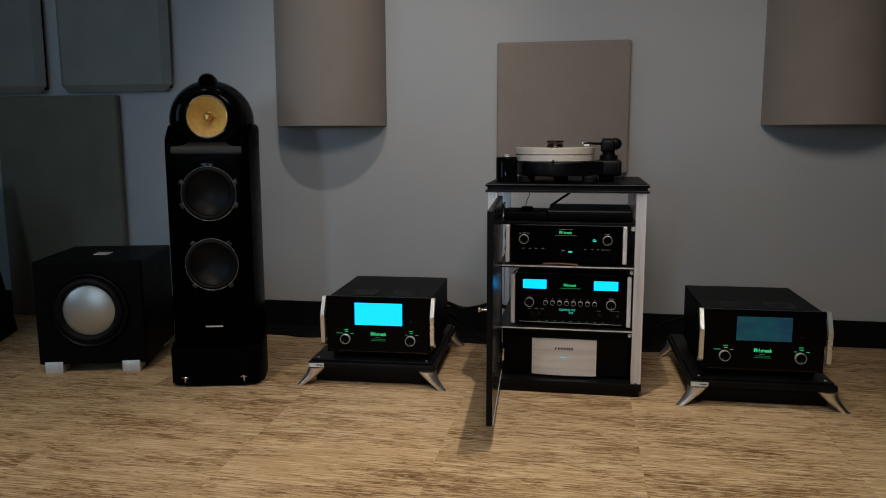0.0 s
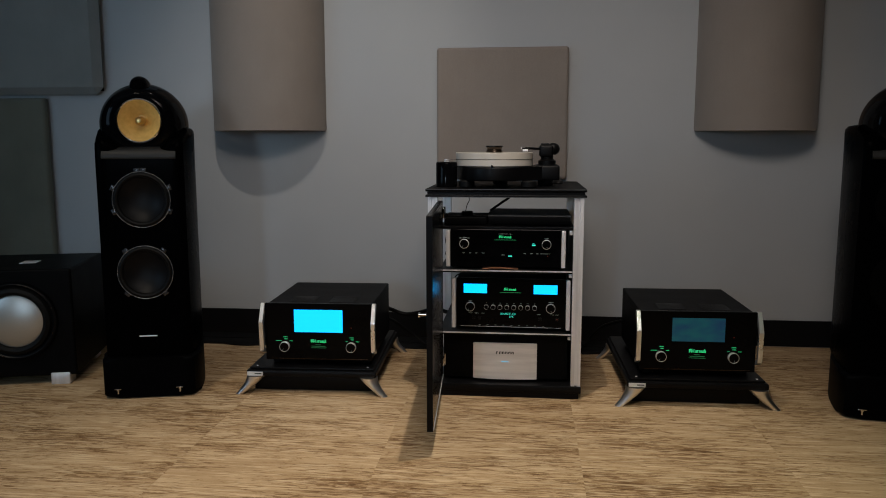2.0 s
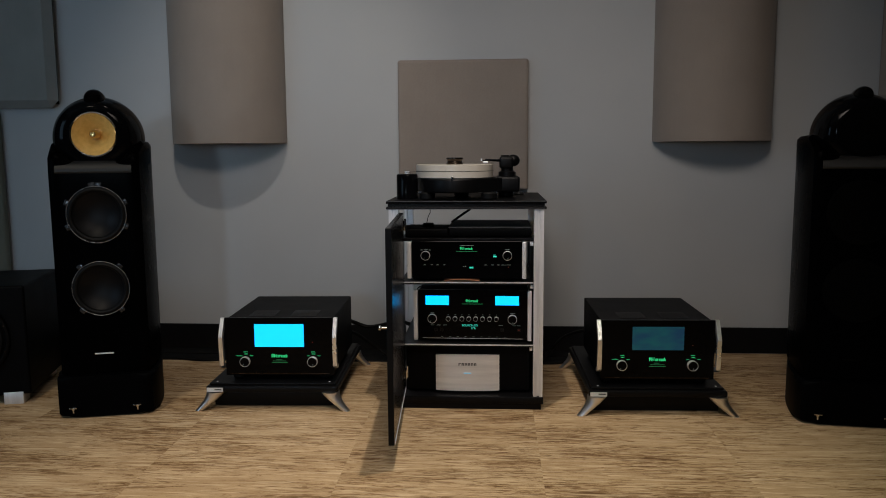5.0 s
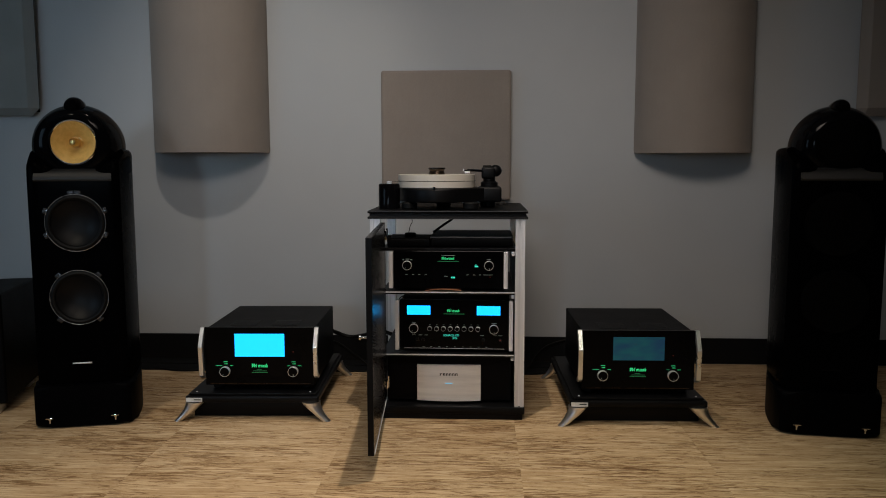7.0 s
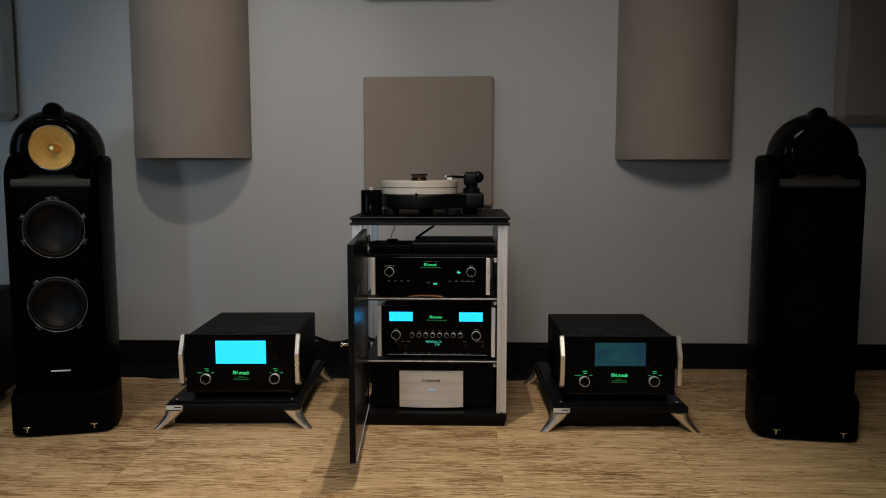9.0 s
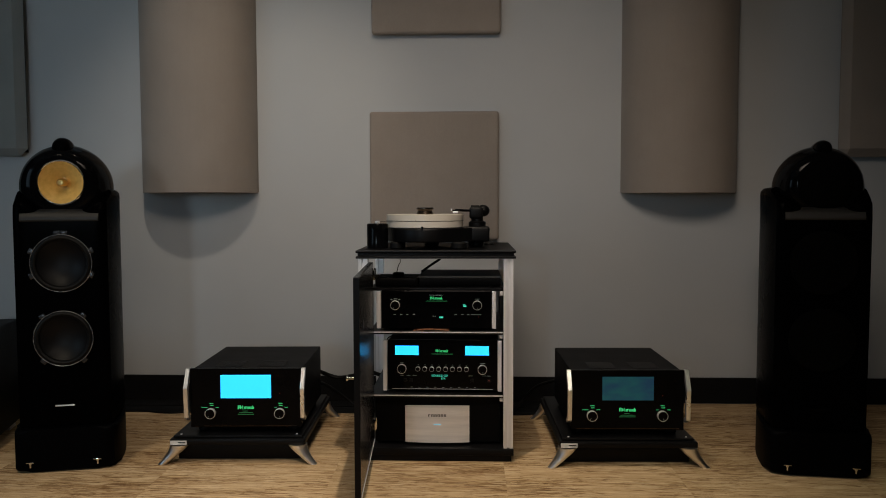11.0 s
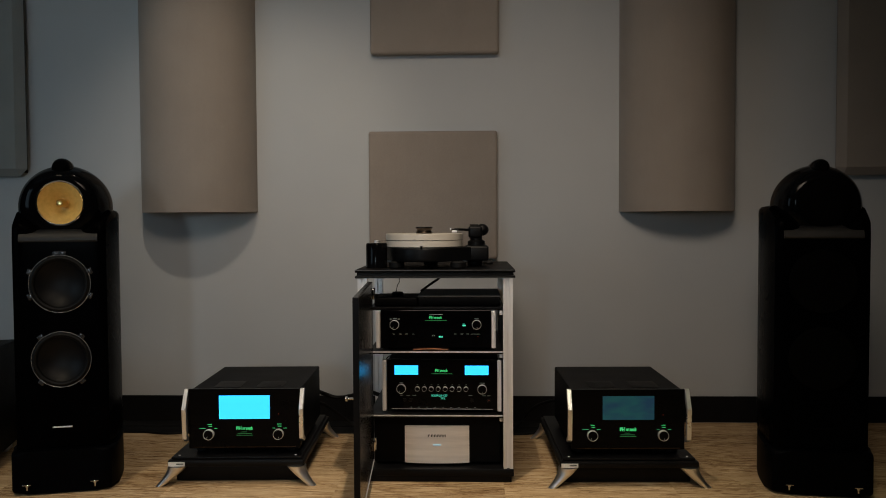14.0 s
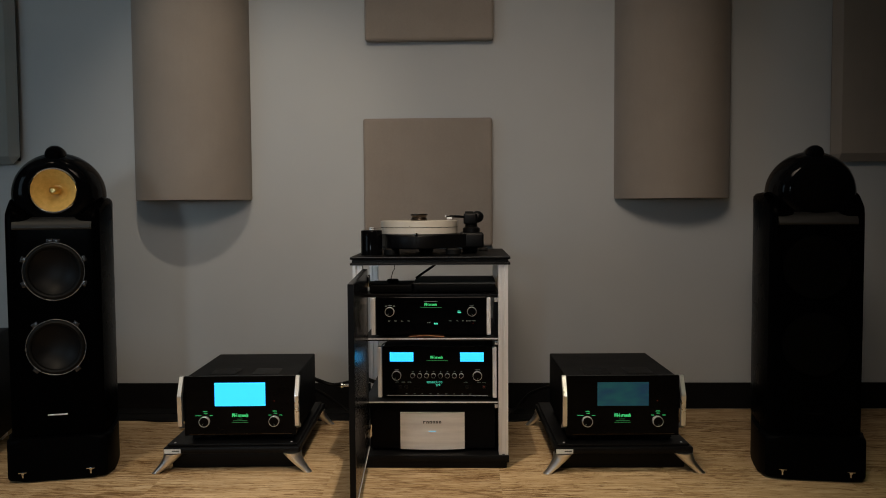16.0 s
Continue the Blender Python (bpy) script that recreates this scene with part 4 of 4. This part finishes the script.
def motor_pod():
    t = thing("turntable_motor", "round black motor tower beside the turntable", "turntable motor", pose(-0.232, 0.16, ZF + 0.788))
    part("housing", lathe([(0, 0), (0.040, 0), (0.041, 0.002), (0.041, 0.090), (0.039, 0.094), (0.036, 0.0955), (0, 0.0955)], None, 48), M_GLOSS, t, "glossy black cylindrical housing")
    part("pulley", lathe([(0.010, 0.0957), (0.010, 0.099), (0.008, 0.1005), (0.010, 0.102), (0.010, 0.105), (0, 0.105)], None, 24), M_ALU, t)
    b = tube([(-0.002, -0.010, 0.1012), (0.09, -0.055, 0.108), (0.155, -0.098, 0.1105)], 0.0008, 6)
    part("belt", b, M_RUBBER, t, "thin dark drive belt")


motor_pod()


def cup():
    """A clear low dish behind the tonearm."""
    t = tagged(part("arm_cable_clip", lathe([(0, 0), (0.020, 0), (0.022, 0.003), (0.020, 0.010), (0.012, 0.014), (0, 0.014)], pose(0.205, 0.40, ZF + 0.788), 24), M_CHARCOAL), "small grey disc lying on the rack top", "disc")


cup()

# ---- cables ----


def cable(label, points, radius, ends=True):
    line = smooth_line(points, 8)
    t = thing("cable", label, "cable", Matrix.Translation(line[0]), "black cables")
    part("sheath", tube([p - line[0] for p in line], radius, 8), M_RUBBER, t)
    if ends:
        d = line[-1] - line[0]
        for p in (line[0] - line[0], d):
            part("plug", lathe([(0, -radius * 3), (radius * 1.7, -radius * 3), (radius * 1.7, radius * 3), (0, radius * 3)], Matrix.Translation(p), 10), M_SATIN, t)


cable("thick black cable looping from the amplifier to the rack", [(-0.545, 0.505, 0.22), (-0.53, 0.58, 0.19), (-0.47, 0.60, 0.165), (-0.40, 0.57, 0.18), (-0.32, 0.50, 0.215), (-0.262, 0.46, 0.21), (-0.22, 0.465, 0.20)], 0.009)
cable("black cable hanging from the amplifier to the carpet", [(-0.55, 0.50, 0.17), (-0.52, 0.60, 0.13), (-0.44, 0.64, 0.06), (-0.36, 0.63, 0.012), (-0.25, 0.62, -0.004), (-0.12, 0.61, -0.004)], 0.007)
cable("thin black cable lying on the carpet by the wall", [(-1.62, 0.60, -0.006), (-1.45, 0.66, -0.006), (-1.25, 0.62, -0.006), (-1.08, 0.66, -0.006), (-0.92, 0.62, -0.006), (-0.80, 0.66, -0.006), (-0.62, 0.70, -0.006)], 0.0055)
cable("black cable lying on the carpet behind the rack", [(0.18, 0.66, -0.005), (0.34, 0.63, -0.005), (0.46, 0.66, -0.005), (0.62, 0.70, -0.005), (0.8, 0.68, -0.005)], 0.0065)
cable("black cable rising behind the rack to the amplifier", [(0.30, 0.60, -0.004), (0.36, 0.64, 0.05), (0.42, 0.62, 0.12), (0.50, 0.54, 0.17), (0.55, 0.50, 0.18)], 0.007)
cable("thick black cable dropping through the rack to the flat component", [(0.02, 0.22, 0.744), (0.005, 0.20, 0.728), (-0.02, 0.18, 0.712), (-0.06, 0.15, 0.685)], 0.005, False)
cable("thin black wire dropping onto the small power supply", [(-0.146, 0.14, 0.744), (-0.142, 0.14, 0.725), (-0.150, 0.14, 0.708), (-0.156, 0.14, 0.683)], 0.0015, False)
cable("thin black wire looping beside the preamplifier", [(-0.182, 0.30, 0.412), (-0.206, 0.29, 0.402), (-0.215, 0.285, 0.378), (-0.206, 0.29, 0.354), (-0.182, 0.30, 0.345)], 0.0025, False)
cable("black cable hanging behind the disc player", [(-0.232, 0.20, 0.60), (-0.236, 0.18, 0.56), (-0.228, 0.17, 0.535), (-0.236, 0.18, 0.51), (-0.228, 0.2, 0.49)], 0.004, False)



def cable_cover(x0, x1):
    """A low ramped strip with two lids, lying along the wall."""
    t = thing("cable_cover", "long black rubber cable cover lying on carpet by the wall", "cable cover", pose((x0 + x1) / 2, 0.0, ZF), "black cable covers")
    w = (x1 - x0) / 2 - 0.001
    b = bmesh.new()
    # Ramp made wider to darken the shaded strip of floor next to the wall.
    line = [(0.645, 0.0), (0.645, 0.004), (0.672, 0.022), (0.782, 0.022), (0.812, 0.004), (0.812, 0.0)]
    ends = [[b.verts.new((x, p, q)) for p, q in line] for x in (-w, w)]
    for k in range(6):
        b.faces.new((ends[0][k], ends[0][(k + 1) % 6], ends[1][(k + 1) % 6], ends[1][k]))
    b.faces.new(ends[0]), b.faces.new(ends[1][::-1])
    part("ramp", b, M_RUBBER, t)
    part("lid", box(-w + 0.004, w - 0.004, 0.680, 0.774, 0.0225, 0.0255, 0.001), M_RUBBER, t)


for c0, c1 in ((-1.70, -0.80), (-0.80, 0.10), (0.10, 1.00)):
    cable_cover(c0, c1)

# ---- carpet tiles ----
TILE = 0.61
SHIFT = {-3: -0.23, -2: 0.32, -1: -0.05, 0: 0.26, 1: 0.12}  # how far each row of tiles is staggered
tile_mesh = {}
nx0, ny0 = -7, -4
for ix in range(nx0, 6):
    for iy in range(ny0 - 1, 4):
        x0, x1 = max(ix * TILE + 0.25, X0 + 0.013), min((ix + 1) * TILE + 0.25, X1 - 0.013)
        lift = iy * TILE - 0.61 + SHIFT.get(ix, 0.15 * (ix % 3))
        y0, y1 = max(lift, -2.86), min(lift + TILE, WALL - 0.014)
        if x1 - x0 < 0.02 or y1 - y0 < 0.02:
            continue
        key = (round(x1 - x0, 3), round(y1 - y0, 3))
        if key not in tile_mesh:
            tile_mesh[key] = mesh_of("carpet_tile", box(0.0001, key[0] - 0.0001, 0.0001, key[1] - 0.0001, -0.0055, 0.0, 0.0004, 1), M_CARPET, False)
        ob = new("carpet_tile", tile_mesh[key])
        ob.parent = floor
        ob.matrix_basis = Matrix.Translation((x0, y0, ZF))
rest = bmesh.new()
box(X0 + 0.013, X1 - 0.013, Y0, -2.8605, ZF - 0.0055, ZF, bm=rest)
tagged(part("carpet_rest", rest, M_CARPET, floor), "", "", "", "stuff")
